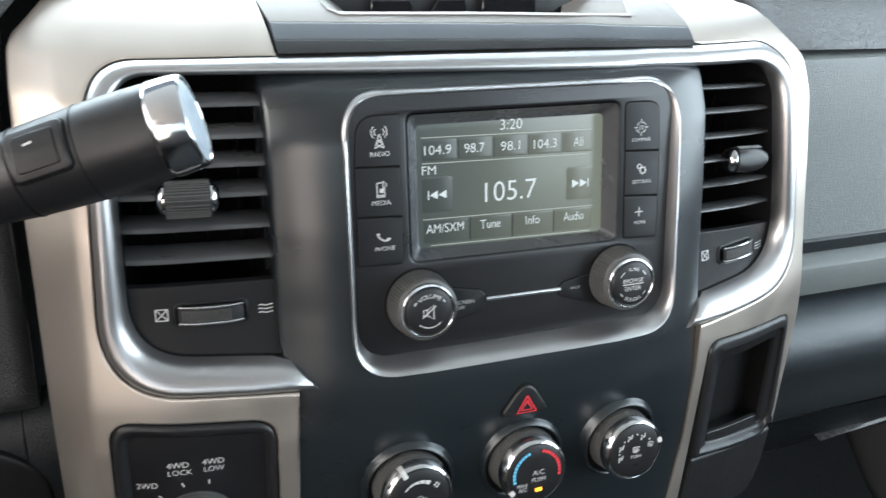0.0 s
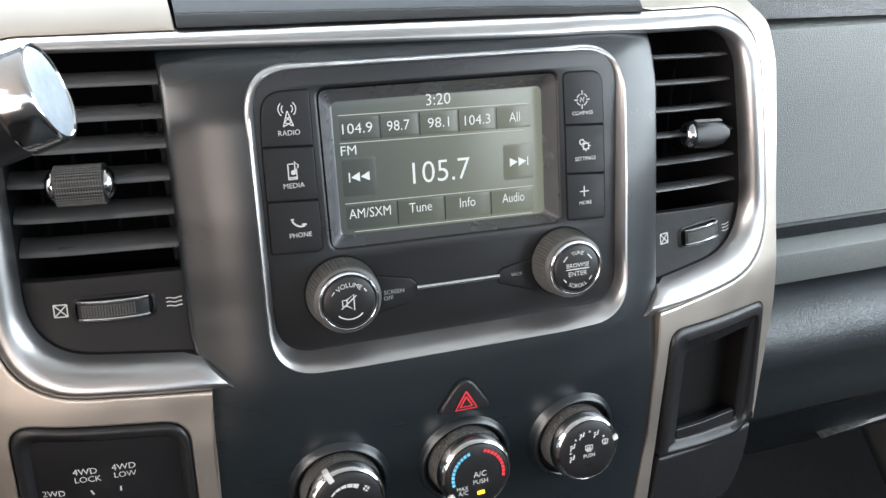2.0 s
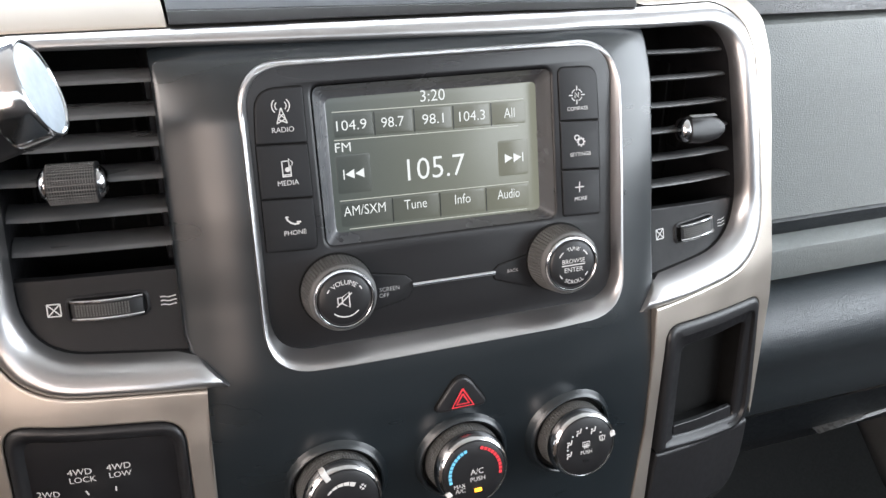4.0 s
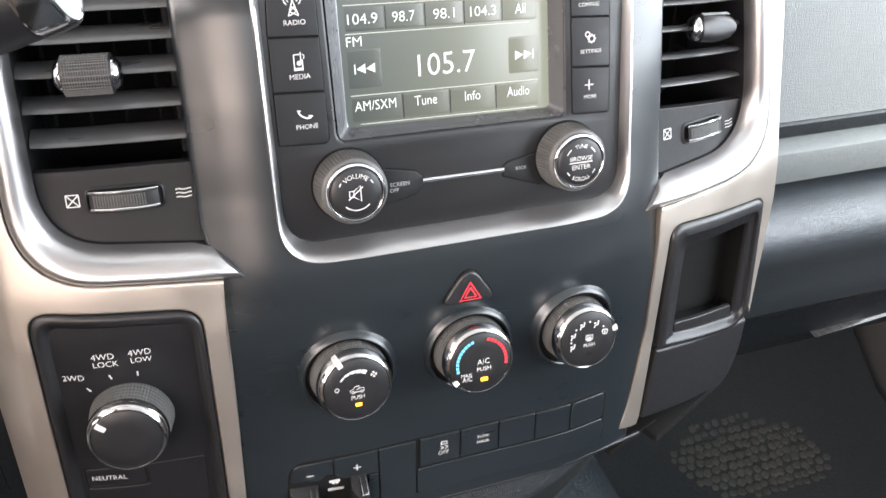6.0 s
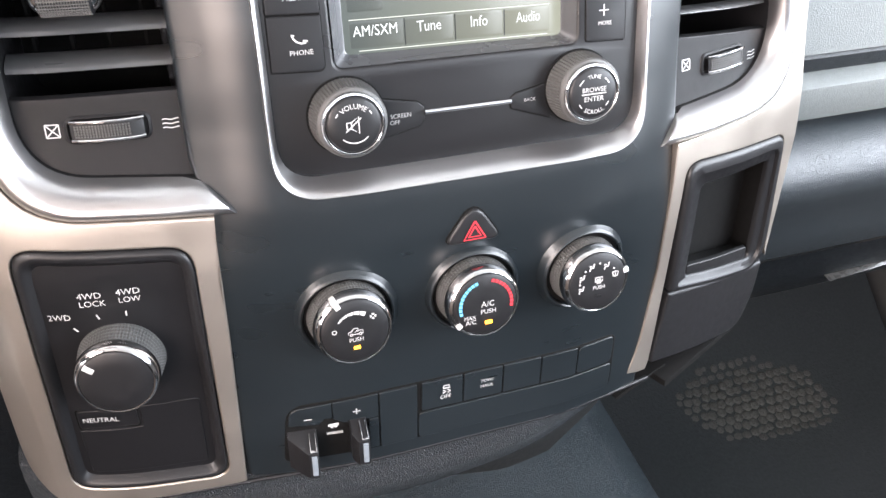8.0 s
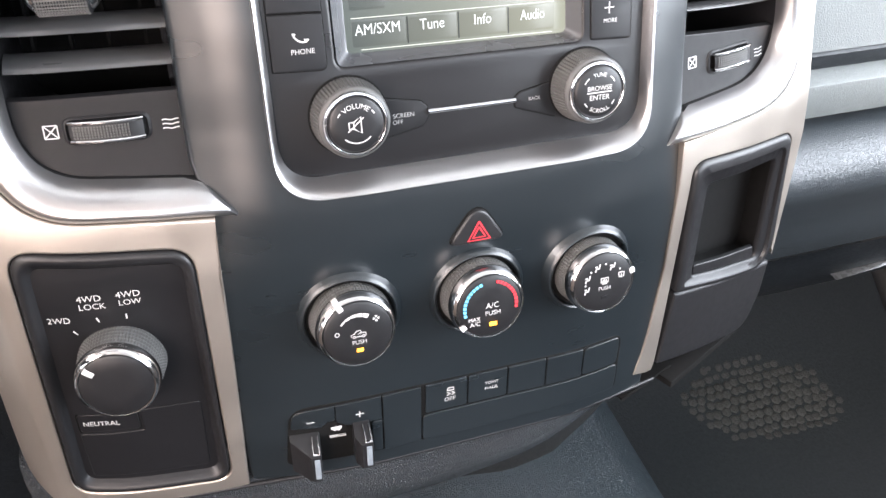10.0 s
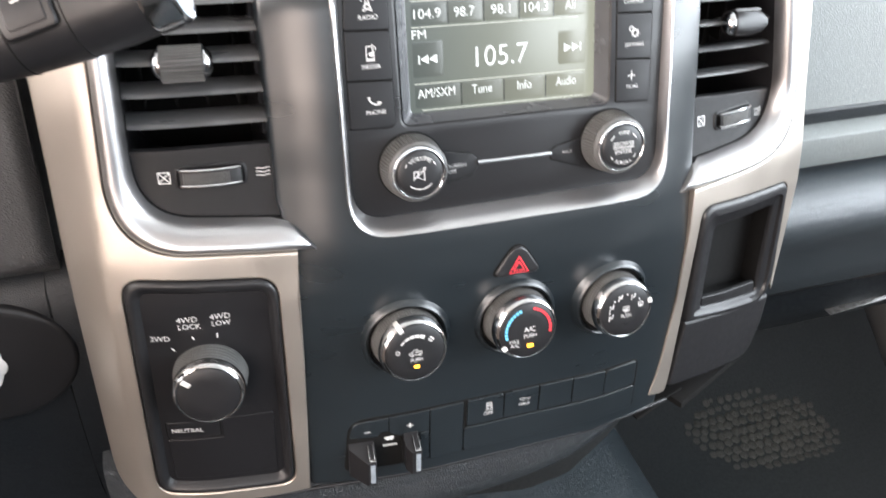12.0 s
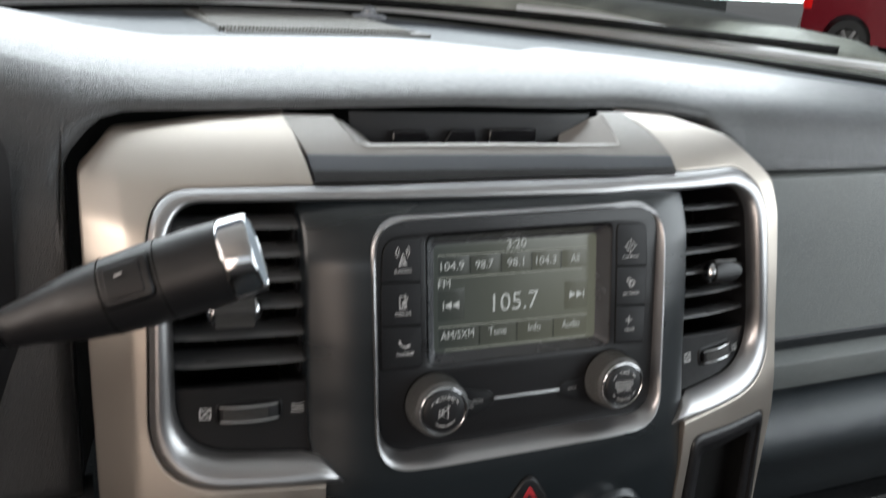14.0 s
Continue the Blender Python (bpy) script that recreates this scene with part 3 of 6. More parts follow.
    bx = on(W, icons[0][0], icons[0][1], -0.0100)
    q = 0.0027
    part("closed_mark", strokes(bx, [[(-q, -q), (q, -q)], [(q, -q), (q, q)], [(q, q), (-q, q)], [(-q, q), (-q, -q)], [(-q, -q), (q, q)], [(-q, q), (q, -q)]], 0.0005), WHITE, ob)
    wv = on(W, icons[1][0], icons[1][1], -0.0100)
    part("flow_mark", strokes(wv, [[(-0.0033 + 0.0066 * k / 14, y + 0.00022 * math.sin(k * 0.62)) for k in range(15)] for y in (-0.0018, 0.0, 0.0018)] + [[(0.0027, y + 0.0005), (0.0034, y + 0.0001)] for y in (-0.0018, 0.0, 0.0018)], 0.00045), WHITE, ob)
    return ob


air_vent(-1, -0.1890, -0.1225, [0.7525, 0.7395, 0.7272, 0.7137, 0.6992, 0.6848], 0.6755, 0.0, (-0.1592, 0.7162), (-0.1535, 0.6620, 0.029), ((-0.1755, 0.6624), (-0.1287, 0.6618)),
         "black driver side air vent with ribbed chrome-capped tab")
air_vent(1, 0.1180, 0.1900, [0.7478, 0.7352, 0.7215, 0.7085, 0.6945, 0.6805], 0.6711, 0.0091, (0.1520, 0.7075), (0.1510, 0.6535, 0.027), ((0.1250, 0.6562), (0.1748, 0.6508)),
         "black passenger side air vent with ribbed chrome-capped tab")


# ---- the radio ----
radio = thing("radio", RP(0, 0.66, -0.02), "touchscreen radio with black face, two knobs and silver surround", "car radio")
SCR = [(-0.0580, 0.6802, 0.004), (0.0560, 0.6790, 0.004), (0.0548, 0.7500, 0.004), (-0.0588, 0.7500, 0.004)]
face_in = corners([(x * 1.004, z + (-0.001 if z < 0.7 else 0.001), r) for x, z, r in RING_IN], 8, True, 4)
part("radio_face", plate(RP, face_in, 0.0, 0.02, 0.0005, [corners(SCR, 5, True, 2)], 0, 0.002), RADIO, radio, "black radio face")
ro, ri = corners(RING_OUT, 10, True, 8), corners(RING_IN, 10, True, 8)
rows = []
for s, d in ((0.0, -0.003), (0.0, 0.0030), (0.12, 0.0042), (0.35, 0.0044), (0.6, 0.0028), (0.85, 0.0008), (1.0, -0.0015), (1.0, -0.006)):
    row = []
    for a, b in zip(ro, ri):
        p = a.lerp(b, s)
        row.append(W(p.x, p.y, d).lerp(RP(p.x, p.y, d), s ** 1.5))
    rows.append(row)
part("silver_bezel", loft(rows, True), SATIN, radio, "satin silver bezel ring", sharp=60)
so = corners(SCR, 5, True, 2)
SIN = [(-0.0512, 0.6812, 0.003), (0.0526, 0.6798, 0.003), (0.0518, 0.7420, 0.003), (-0.0514, 0.7420, 0.003)]
si = corners(SIN, 5, True, 2)
rows = []
for s, d in ((0.0, 0.0), (0.05, -0.0006), (0.3, -0.0030), (0.85, -0.0095), (1.0, -0.0101), (1.0, -0.013)):
    rows.append([RP(*a.lerp(b, s), d) for a, b in zip(so, si)])
part("screen_frame", loft(rows, True), SCREEN_RIM, radio, "chamfered satin grey screen frame")
display = part("display", plate(RP, corners([(x * 1.005, z, r) for x, z, r in SIN], 5, True, 2), -0.0103, 0.001, 0.0002), SCREEN, radio, "dim grey-green touchscreen tuned to a station, with a sheen put into its right side")


def drift(x, z):
    """The display stands a little askew in its frame."""
    return z - 0.015 * x


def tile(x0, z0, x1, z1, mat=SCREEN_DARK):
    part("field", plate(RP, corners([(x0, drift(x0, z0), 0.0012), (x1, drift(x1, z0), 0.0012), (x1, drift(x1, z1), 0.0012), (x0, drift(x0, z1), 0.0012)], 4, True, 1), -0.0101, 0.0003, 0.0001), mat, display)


def rule(x0, z0, x1, z1, mat=LINES, w=0.00038):
    part("line", strokes(RP_M, [[(x0, drift(x0, z0)), (x1, drift(x1, z1))]], w, 0.0), mat, display)


RP_M = Matrix(((1, 0, 0, 0), (0, 0.19, -1, 0.0195 - 0.657 * 0.19 + 0.0096), (0, 1, 0, 0), (0, 0, 0, 1)))
for cuts, z0, z1 in (([-0.0488, -0.0295, -0.0105, 0.0088, 0.0280, 0.0465], 0.7238, 0.7343), ([-0.0486, -0.0236, 0.0, 0.0238, 0.0470], 0.6830, 0.6944)):
    for a, b in zip(cuts, cuts[1:]):
        tile(a + 0.0003, z0, b - 0.0003, z1)
    for a in cuts[1:-1]:
        rule(a, z0, a, z1, SCREEN_BLACK, 0.0006)
rule(-0.0488, 0.7352, 0.0450, 0.7352)
rule(-0.0488, 0.7228, 0.0420, 0.7228)
rule(-0.0485, 0.6953, 0.0465, 0.6953)
rule(-0.0450, 0.6820, 0.0455, 0.6820)
tile(-0.0487, 0.6984, -0.0328, 0.7160)
tile(0.0312, 0.6990, 0.0470, 0.7160)


def shown(words, x, z, w, h):
    text(words, on(RP, x, drift(x, z), -0.0098), w, PIXELS, display, "lettering", 0.0, h, -0.006)


shown("3:20", -0.0008, 0.7397, 0.0120, 0.0052)
for words, x, w in (("104.9", -0.0402, 0.0140), ("98.7", -0.0208, 0.0108), ("98.1", -0.0012, 0.0105), ("104.3", 0.0184, 0.0130), ("All", 0.0375, 0.0055)):
    shown(words, x, 0.7291, w, 0.0046)
shown("FM", -0.0450, 0.7194, 0.0072, 0.0042)
shown("105.7", -0.0008, 0.7067, 0.0288, 0.0102)
for words, x, w in (("AM/SXM", -0.0370, 0.0200), ("Tune", -0.0122, 0.0112), ("Info", 0.0117, 0.0080), ("Audio", 0.0358, 0.0118)):
    shown(words, x, 0.6904, w, 0.0046)
sk = on(RP, -0.0408, 0.7078, -0.0098)
part("skip_mark", solids(sk, [[(0.0002, -0.0022), (0.0002, 0.0022), (-0.0040, 0.0)], [(0.0048, -0.0022), (0.0048, 0.0022), (0.0006, 0.0)], [(-0.0050, -0.0022), (-0.0044, -0.0022), (-0.0044, 0.0022), (-0.0050, 0.0022)]], 0), PIXELS, display)
sk = on(RP, 0.0392, 0.7070, -0.0098)
part("skip_mark", solids(sk, [[(-0.0002, 0.0022), (-0.0002, -0.0022), (0.0040, 0.0)], [(-0.0048, 0.0022), (-0.0048, -0.0022), (-0.0006, 0.0)], [(0.0050, 0.0022), (0.0044, 0.0022), (0.0044, -0.0022), (0.0050, -0.0022)]], 0), PIXELS, display)


def radio_button(pts, label):
    out = corners(pts, 5, True, 1)
    part("button_gap", plate(RP, inset(out, -0.0004), 0.00025, 0.0006, 0.0002), GROOVE, radio)
    return part("button", plate(RP, out, 0.0007, 0.002, 0.0004), BUTTON, radio, label)


L0, L1, R0, R1 = -0.0848, -0.0628, 0.0595, 0.0802
b_radio = radio_button([(L0, 0.7282, 0.0004), (L1, 0.7273, 0.0004), (L1, 0.7508, 0.001), (L0 + 0.0015, 0.7508, 0.010)], "black radio button")
b_media = radio_button([(L0 - 0.0002, 0.7047, 0.0004), (L1 + 0.0003, 0.7037, 0.0004), (L1, 0.7265, 0.0004), (L0, 0.7274, 0.0004)], "black media button")
b_phone = radio_button([(L0 - 0.0003, 0.6812, 0.0006), (L1 + 0.0004, 0.6800, 0.003), (L1 + 0.0003, 0.7029, 0.0004), (L0 - 0.0002, 0.7039, 0.0004)], "black phone button")
b_comp = radio_button([(R0, 0.7258, 0.0004), (R1, 0.7249, 0.0004), (R1 - 0.0012, 0.7497, 0.007), (R0 - 0.0008, 0.7500, 0.003)], "black compass button")
b_set = radio_button([(R0 + 0.0005, 0.7024, 0.0004), (R1 + 0.0004, 0.7012, 0.0004), (R1, 0.7241, 0.0004), (R0, 0.7250, 0.0004)], "black settings button")
b_more = radio_button([(R0 + 0.0010, 0.6793, 0.0015), (R1 + 0.0005, 0.6785, 0.0015), (R1 + 0.0004, 0.7004, 0.0004), (R0 + 0.0005, 0.7016, 0.0004)], "black more button")
TXT = 0.0008
text("RADIO", on(RP, -0.0727, 0.7335, TXT), 0.0094, WHITE, b_radio)
text("MEDIA", on(RP, -0.0727, 0.7108, TXT), 0.0092, WHITE, b_media)
text("PHONE", on(RP, -0.0718, 0.6888, TXT), 0.0098, WHITE, b_phone)
text("COMPASS", on(RP, 0.0685, 0.7308, TXT), 0.0110, WHITE, b_comp)
text("SETTINGS", on(RP, 0.0699, 0.7090, TXT), 0.0112, WHITE, b_set)
text("MORE", on(RP, 0.0699, 0.6873, TXT), 0.0068, WHITE, b_more)
q = on(RP, -0.0728, 0.7405, TXT)
part("mast_mark", strokes(q, [[(-0.0022, -0.0044), (0, 0.0022)], [(0.0022, -0.0044), (0, 0.0022)], [(-0.0016, -0.0026), (0.0022, -0.0044)], [(0.0016, -0.0026), (-0.0022, -0.0044)], [(-0.0008, -0.0004), (0.0016, -0.0026)], [(0.0008, -0.0004), (-0.0016, -0.0026)],
                              arc(0.0020, 130, 230, 8, -0.0004, 0.0030), arc(0.0034, 130, 230, 8, -0.0004, 0.0030), arc(0.0020, -50, 50, 8, 0.0004, 0.0030), arc(0.0034, -50, 50, 8, 0.0004, 0.0030)], 0.00045), WHITE, b_radio)
q = on(RP, -0.0727, 0.7172, TXT)
part("player_mark", strokes(q, [[(-0.0020, -0.0030), (0.0016, -0.0030)], [(-0.0020, -0.0037), (0.0016, -0.0037)], [(0.0016, -0.0040), (0.0016, 0.0008)], [(-0.0020, -0.0040), (-0.0020, 0.0030)], [(-0.0020, 0.0030), (0.0006, 0.0030)],
                                [(0.0010, -0.0008), (0.0010, 0.0040), (0.0026, 0.0022), (0.0022, 0.0010)]], 0.0005), WHITE, b_media)
part("note_mark", solids(q, [arc(0.0011, 0, 330, 10, 0.0002, -0.0008)]), WHITE, b_media)
q = on(RP, -0.0722, 0.6942, TXT)
part("handset_mark", strokes(q, [[(-0.0030, 0.0020), (-0.0026, 0.0004), (-0.0012, -0.0010), (0.0006, -0.0018), (0.0026, -0.0016)], [(-0.0034, 0.0018), (-0.0020, 0.0016)], [(0.0014, -0.0008), (0.0034, -0.0010)]], 0.0007), WHITE, b_phone)
q = on(RP, 0.0683, 0.7370, TXT)
part("compass_mark", strokes(q, [arc(0.0028, 20, 70, 6), arc(0.0028, 110, 160, 6), arc(0.0028, 200, 250, 6), arc(0.0028, 290, 340, 6), [(0, 0.0022), (0, 0.0044)], [(0, -0.0022), (0, -0.0044)], [(0.0022, 0), (0.0042, 0)], [(-0.0022, 0), (-0.0042, 0)],
                                 [(-0.0009, -0.0012), (-0.0009, 0.0012), (0.0009, -0.0012), (0.0009, 0.0012)]], 0.00045), WHITE, b_comp)
q = on(RP, 0.0697, 0.7152, TXT)
part("gear_mark", strokes(q, [arc(0.0015, 0, 360, 18, 0.0006, -0.0004), arc(0.0012, 0, 360, 14, -0.0016, 0.0018)] + [[(0.0006 + 0.0016 * math.cos(a), -0.0004 + 0.0016 * math.sin(a)), (0.0006 + 0.0024 * math.cos(a), -0.0004 + 0.0024 * math.sin(a))] for a in [math.pi * k / 4 for k in range(8)]], 0.0005), WHITE, b_set)
q = on(RP, 0.0692, 0.6930, TXT)
part("plus_mark", strokes(q, [[(-0.0024, 0), (0.0024, 0)], [(0, -0.0026), (0, 0.0026)]], 0.0005), WHITE, b_more)

scr_off = radio_button([(-0.0420, 0.6468, 0.001), (-0.0222, 0.6506, 0.002), (-0.0192, 0.6545, 0.001), (-0.0195, 0.6590, 0.001), (-0.0225, 0.6618, 0.002), (-0.0420, 0.6655, 0.001)], "black screen off button")
text("SCREEN", on(RP, -0.0308, 0.6568, TXT), 0.0096, GREY_PRINT, scr_off)
text("OFF", on(RP, -0.0336, 0.6540, TXT), 0.0046, GREY_PRINT, scr_off)
back = radio_button([(0.0225, 0.6530, 0.0015), (0.0430, 0.6462, 0.001), (0.0430, 0.6632, 0.001), (0.0250, 0.6598, 0.002), (0.0222, 0.6575, 0.001)], "black back button")
text("BACK", on(RP, 0.0320, 0.6564, TXT), 0.0058, GREY_PRINT, back)
bar = RP(-0.0196, 0.6571, 0.0012), RP(0.0224, 0.6568, 0.0012)
part("chrome_bar", tube([bar[0].lerp(bar[1], k / 6) for k in range(7)], 0.00125, 12), CHROME, radio, "slim chrome bar")


def radio_knob(x, z, label):
    m = on(RP, x, z, 0.0)
    k = part("knob", knurled(m, 0.0170, 0.0157, 0.0008, 0.0125, 64, 0.00042), KNURL, radio, label)
    part("knob_skirt", lathe(m, [(0.0176, 0.0002), (0.0176, 0.0008), (0.0168, 0.0010)], 48, 1, False), GROOVE, k)
    part("knob_shoulder", lathe(m, [(0.0156, 0.0125), (0.0150, 0.0138), (0.0140, 0.0143)], 48, 1, False), KNURL, k)
    part("chrome_ring", lathe(m, [(0.0139, 0.0138), (0.0140, 0.0146), (0.0138, 0.0155), (0.0133, 0.0161), (0.0127, 0.0162), (0.0122, 0.0158), (0.0120, 0.0150)], 64, 1, False), CHROME, k, "chrome ring")
    part("push_face", lathe(m, [(0.0123, 0.0148), (0.0118, 0.0160), (0.0110, 0.0165), (0.0060, 0.0168), (0.0, 0.0169)], 48, 1, False), BLACK, k, "black push face")
    return k, m @ pose(0, 0, 0.0169)


k1, m1 = radio_knob(-0.0554, 0.6597, "ribbed volume knob")
q = m1 @ pose(0, 0.0072, -0.0003)
text("VOLUME", m1, 0.0122, WHITE, k1, lift=0.0003, bend=0.0082)
part("dial_mark", strokes(m1, [arc(0.0088, 152, 140, 3), arc(0.0088, 28, 40, 3), arc(0.0078, 225, 315, 12)], 0.0005, 0.0001), WHITE, k1)
part("speaker_mark", strokes(m1, [[(-0.0034, -0.0014), (-0.0034, 0.0014), (-0.0014, 0.0014), (0.0018, 0.0036), (0.0018, -0.0036), (-0.0014, -0.0014), (-0.0034, -0.0014)], [(-0.0040, -0.0026), (0.0030, 0.0030)], [(-0.0014, -0.0014), (-0.0014, 0.0014)]], 0.0005, 0.0003), WHITE, k1)
k2, m2 = radio_knob(0.0569, 0.6594, "ribbed tuning knob")
text("TUNE", m2, 0.0066, WHITE, k2, lift=0.0003, bend=0.0082)
text("BROWSE", m2 @ pose(0, 0.0020, 0), 0.0120, WHITE, k2)
text("ENTER", m2 @ pose(0, -0.0022, 0), 0.0098, WHITE, k2)
text("SCROLL", m2, 0.0098, WHITE, k2, lift=0.0003, bend=-0.0084)
part("dial_mark", strokes(m2, [[(-0.0062, 0.0), (0.0062, 0.0)], arc(0.0086, 150, 128, 4), arc(0.0086, 30, 52, 4), arc(0.0086, 210, 225, 3), arc(0.0086, 330, 315, 3)], 0.0005, 0.0002), WHITE, k2)


# ---- hazard button ----
hz = thing("hazard_button", W(0, 0.6, 0), "black triangular hazard warning button with red triangle", "dashboard button")
tri = corners([(-0.0168, 0.5966, 0.003), (0.0128, 0.5966, 0.003), (-0.0010, 0.6180, 0.0075)], 6, True, 2)
part("button_gap", plate(rolled, inset(tri, -0.0007), 0.0006, 0.001, 0.0005), GROOVE, hz)
part("button", plate(rolled, tri, 0.0022, 0.003, 0.0012), BLACK, hz)
q = on(rolled, -0.0013, 0.6018, 0.0024)


def tri_line(r, lift=0.0):
    return [(r * math.cos(radians(a)), r * math.sin(radians(a))) for a in (90, 210, 330, 90)]


part("red_triangle", strokes(q, [tri_line(0.0064), tri_line(0.0036)], 0.0009), RED, hz, "red warning triangle")


# ---- climate knobs ----
FACE = 0.88


def climate_knob(x, z, label, f=None, r=1.0, host=None, lean=11, yaw=0, mark=FACE):
    f = f or rolled
    m = Matrix.Translation(f(x, z, 0.0)) @ pose(0, 0, 0, 90 - lean, 0, yaw)
    if host:
        ob = part("rotary_knob", knurled(m, 0.0200 * r, 0.0183 * r, -0.004, 0.0150, 80, 0.00030, 8), KNURL, host, label)
    else:
        ob = thing("climate_knob", m, label, "climate knob", "climate knobs")
        part("sleeve", knurled(m, 0.0199 * r, 0.0183 * r, -0.004, 0.0150, 80, 0.00030, 8), KNURL, ob, "knurled rubber sleeve")
        seat = on(rolled, x, z, 0.0)
        part("knob_collar", lathe(seat, [(0.0256, -0.0014), (0.0247, 0.0000), (0.0238, 0.0017), (0.0231, 0.0030), (0.0224, 0.0034), (0.0217, 0.0030), (0.0211, 0.0014), (0.0207, -0.0020)], 64, 1, False), PANEL, center, "raised charcoal collar")
        part("gap", lathe(seat, [(0.0214, 0.0008), (0.0185, 0.0006)], 48, 1, False), GROOVE, ob, "dark gap at the foot")
    part("chrome_ring", lathe(m, [(0.0181 * r, 0.0117), (0.0187 * r, 0.0121), (0.0189 * r, 0.0132), (0.0187 * r, 0.0148), (0.0181 * r, 0.0167), (0.0174 * r, 0.0179), (0.0167 * r, 0.0183), (0.0163 * r, 0.0182), (0.0160 * r, 0.0175)], 72, 1, False), CHROME, ob, "chrome ring")
    part("face", lathe(m, [(0.0162 * r, 0.0174), (0.0159 * r, 0.0182), (0.0150 * r, 0.0187), (0.0080, 0.0190), (0.0, 0.0191)], 56, 1, False), BLACK, ob, "black push face")
    return ob, m @ pose(0, 0, 0.0192) @ Matrix.Scale(mark, 4)


def pointer(ob, m, ang, r=1.0, size=0.0036, mark=FACE):
    c = m @ Matrix.Scale(1 / mark, 4) @ pose(0, 0, 0, 0, 0, ang) @ pose(0.0168 * r, 0, -0.0026)
    part("pointer", box(c, size, 0.0027, 0.0050, 0.0005), WHITE, ob, "white pointer")


fan, mf = climate_knob(-0.0647, 0.5670, "climate knob with fan speed scale and amber lamp lit")
pointer(fan, mf, 118, 1.02, 0.0056)
wedge = []
for k in range(5):
    a0, a1 = 142 - k * 17, 142 - k * 17 - 15
    w0, w1 = 0.0004 + 0.00017 * k, 0.0004 + 0.00017 * (k + 1)
    wedge.append([(r * math.cos(radians(a)), r * math.sin(radians(a))) for r, a in ((0.0112 - w0, a0), (0.0112 - w1, a1), (0.0112 + w1, a1), (0.0112 + w0, a0))][::-1])
part("scale", solids(mf, wedge), WHITE, fan)
part("off_mark", strokes(mf, [arc(0.0011, 0, 360, 14, -0.0112, 0.0020)], 0.0004), WHITE, fan)
part("fan_mark", solids(mf, [[(0.0098 + 0.0018 * math.cos(radians(a + b)) * s, 0.0075 + 0.0018 * math.sin(radians(a + b)) * s) for b, s in ((-20, 0.3), (-30, 1), (25, 1.1), (30, 0.4))] for a in (0, 90, 180, 270)]), WHITE, fan)
part("truck_mark", strokes(mf @ Matrix.Scale(0.78, 4), [[(-0.0050, -0.0014), (-0.0052, 0.0004), (-0.0030, 0.0008), (-0.0014, 0.0028), (0.0014, 0.0028), (0.0018, 0.0010), (0.0048, 0.0008), (0.0048, -0.0014), (0.0038, -0.0016)], arc(0.0009, 0, 360, 10, -0.0032, -0.0016), arc(0.0009, 0, 360, 10, 0.0030, -0.0016), [(-0.0022, -0.0016), (0.0020, -0.0016)], [(-0.0006, 0.0000), (0.0012, 0.0014), (0.0012, 0.0)]], 0.0005), WHITE, fan)
text("PUSH", mf @ pose(0, -0.0044, 0), 0.0074, WHITE, fan)
part("lamp", box(mf @ pose(0, -0.0092, 0.0002), 0.0034, 0.0016, 0.0004), AMBER, fan, "amber indicator lamp")

temp, mt = climate_knob(-0.0010, 0.5678, "climate knob with blue and red temperature scale", mark=1.04)
part("cold_scale", solids(mt, [[(r * math.cos(radians(a)), r * math.sin(radians(a))) for r, a in ((0.0117, a0), (0.0132, a0), (0.0132, a0 - 7), (0.0117, a0 - 7))][::-1] for a0 in range(195, 108, -9)]), BLUE, temp)
part("hot_scale", solids(mt, [[(r * math.cos(radians(a)), r * math.sin(radians(a))) for r, a in ((0.0119, a0), (0.0134, a0), (0.0134, a0 - 7), (0.0119, a0 - 7))][::-1] for a0 in range(76, -10, -9)]), RED, temp)
text("A/C", mt @ pose(0.0008, 0.0008, 0), 0.0064, WHITE, temp)
text("PUSH", mt @ pose(0.0010, -0.0030, 0), 0.0072, WHITE, temp)
text("MAX", mt @ pose(-0.0080, -0.0050, 0), 0.0056, WHITE, temp)
text("A/C", mt @ pose(-0.0078, -0.0074, 0), 0.0050, WHITE, temp)
part("lamp", box(mt @ pose(0.0010, -0.0088, 0.0002), 0.0034, 0.0016, 0.0004), AMBER, temp, "amber indicator lamp")
pointer(temp, mt, 214, 0.98, 0.0028, 1.04)

mode, mm = climate_knob(0.0592, 0.5676, "climate knob with air direction symbols", r=0.97)
for a in (196, 158, 112, 62, 18):
    q = mm @ Matrix.Translation((0.0108 * math.cos(radians(a)), 0.0108 * math.sin(radians(a)), 0))
    if a == 18:
        part("mode_mark", strokes(q, [[(-0.0018, 0.0014), (0, 0.0018), (0.0018, 0.0014), (0.0012, -0.0012), (0, -0.0009), (-0.0012, -0.0012), (-0.0018, 0.0014)], [(0, 0.0010), (0, -0.0018)]], 0.0006), WHITE, mode)
    else:
        part("mode_mark", strokes(q, [[(0.0010, 0.0022), (0.0004, -0.0004), (-0.0014, -0.0004), (-0.0018, -0.0022)], [(-0.0020, 0.0008), (-0.0004, 0.0008)]], 0.0008), WHITE, mode)
for a in (178, 136, 88, 38):
    part("dot", solids(mm, [arc(0.0006, 0, 320, 8, 0.0118 * math.cos(radians(a)), 0.0118 * math.sin(radians(a)))]), WHITE, mode)
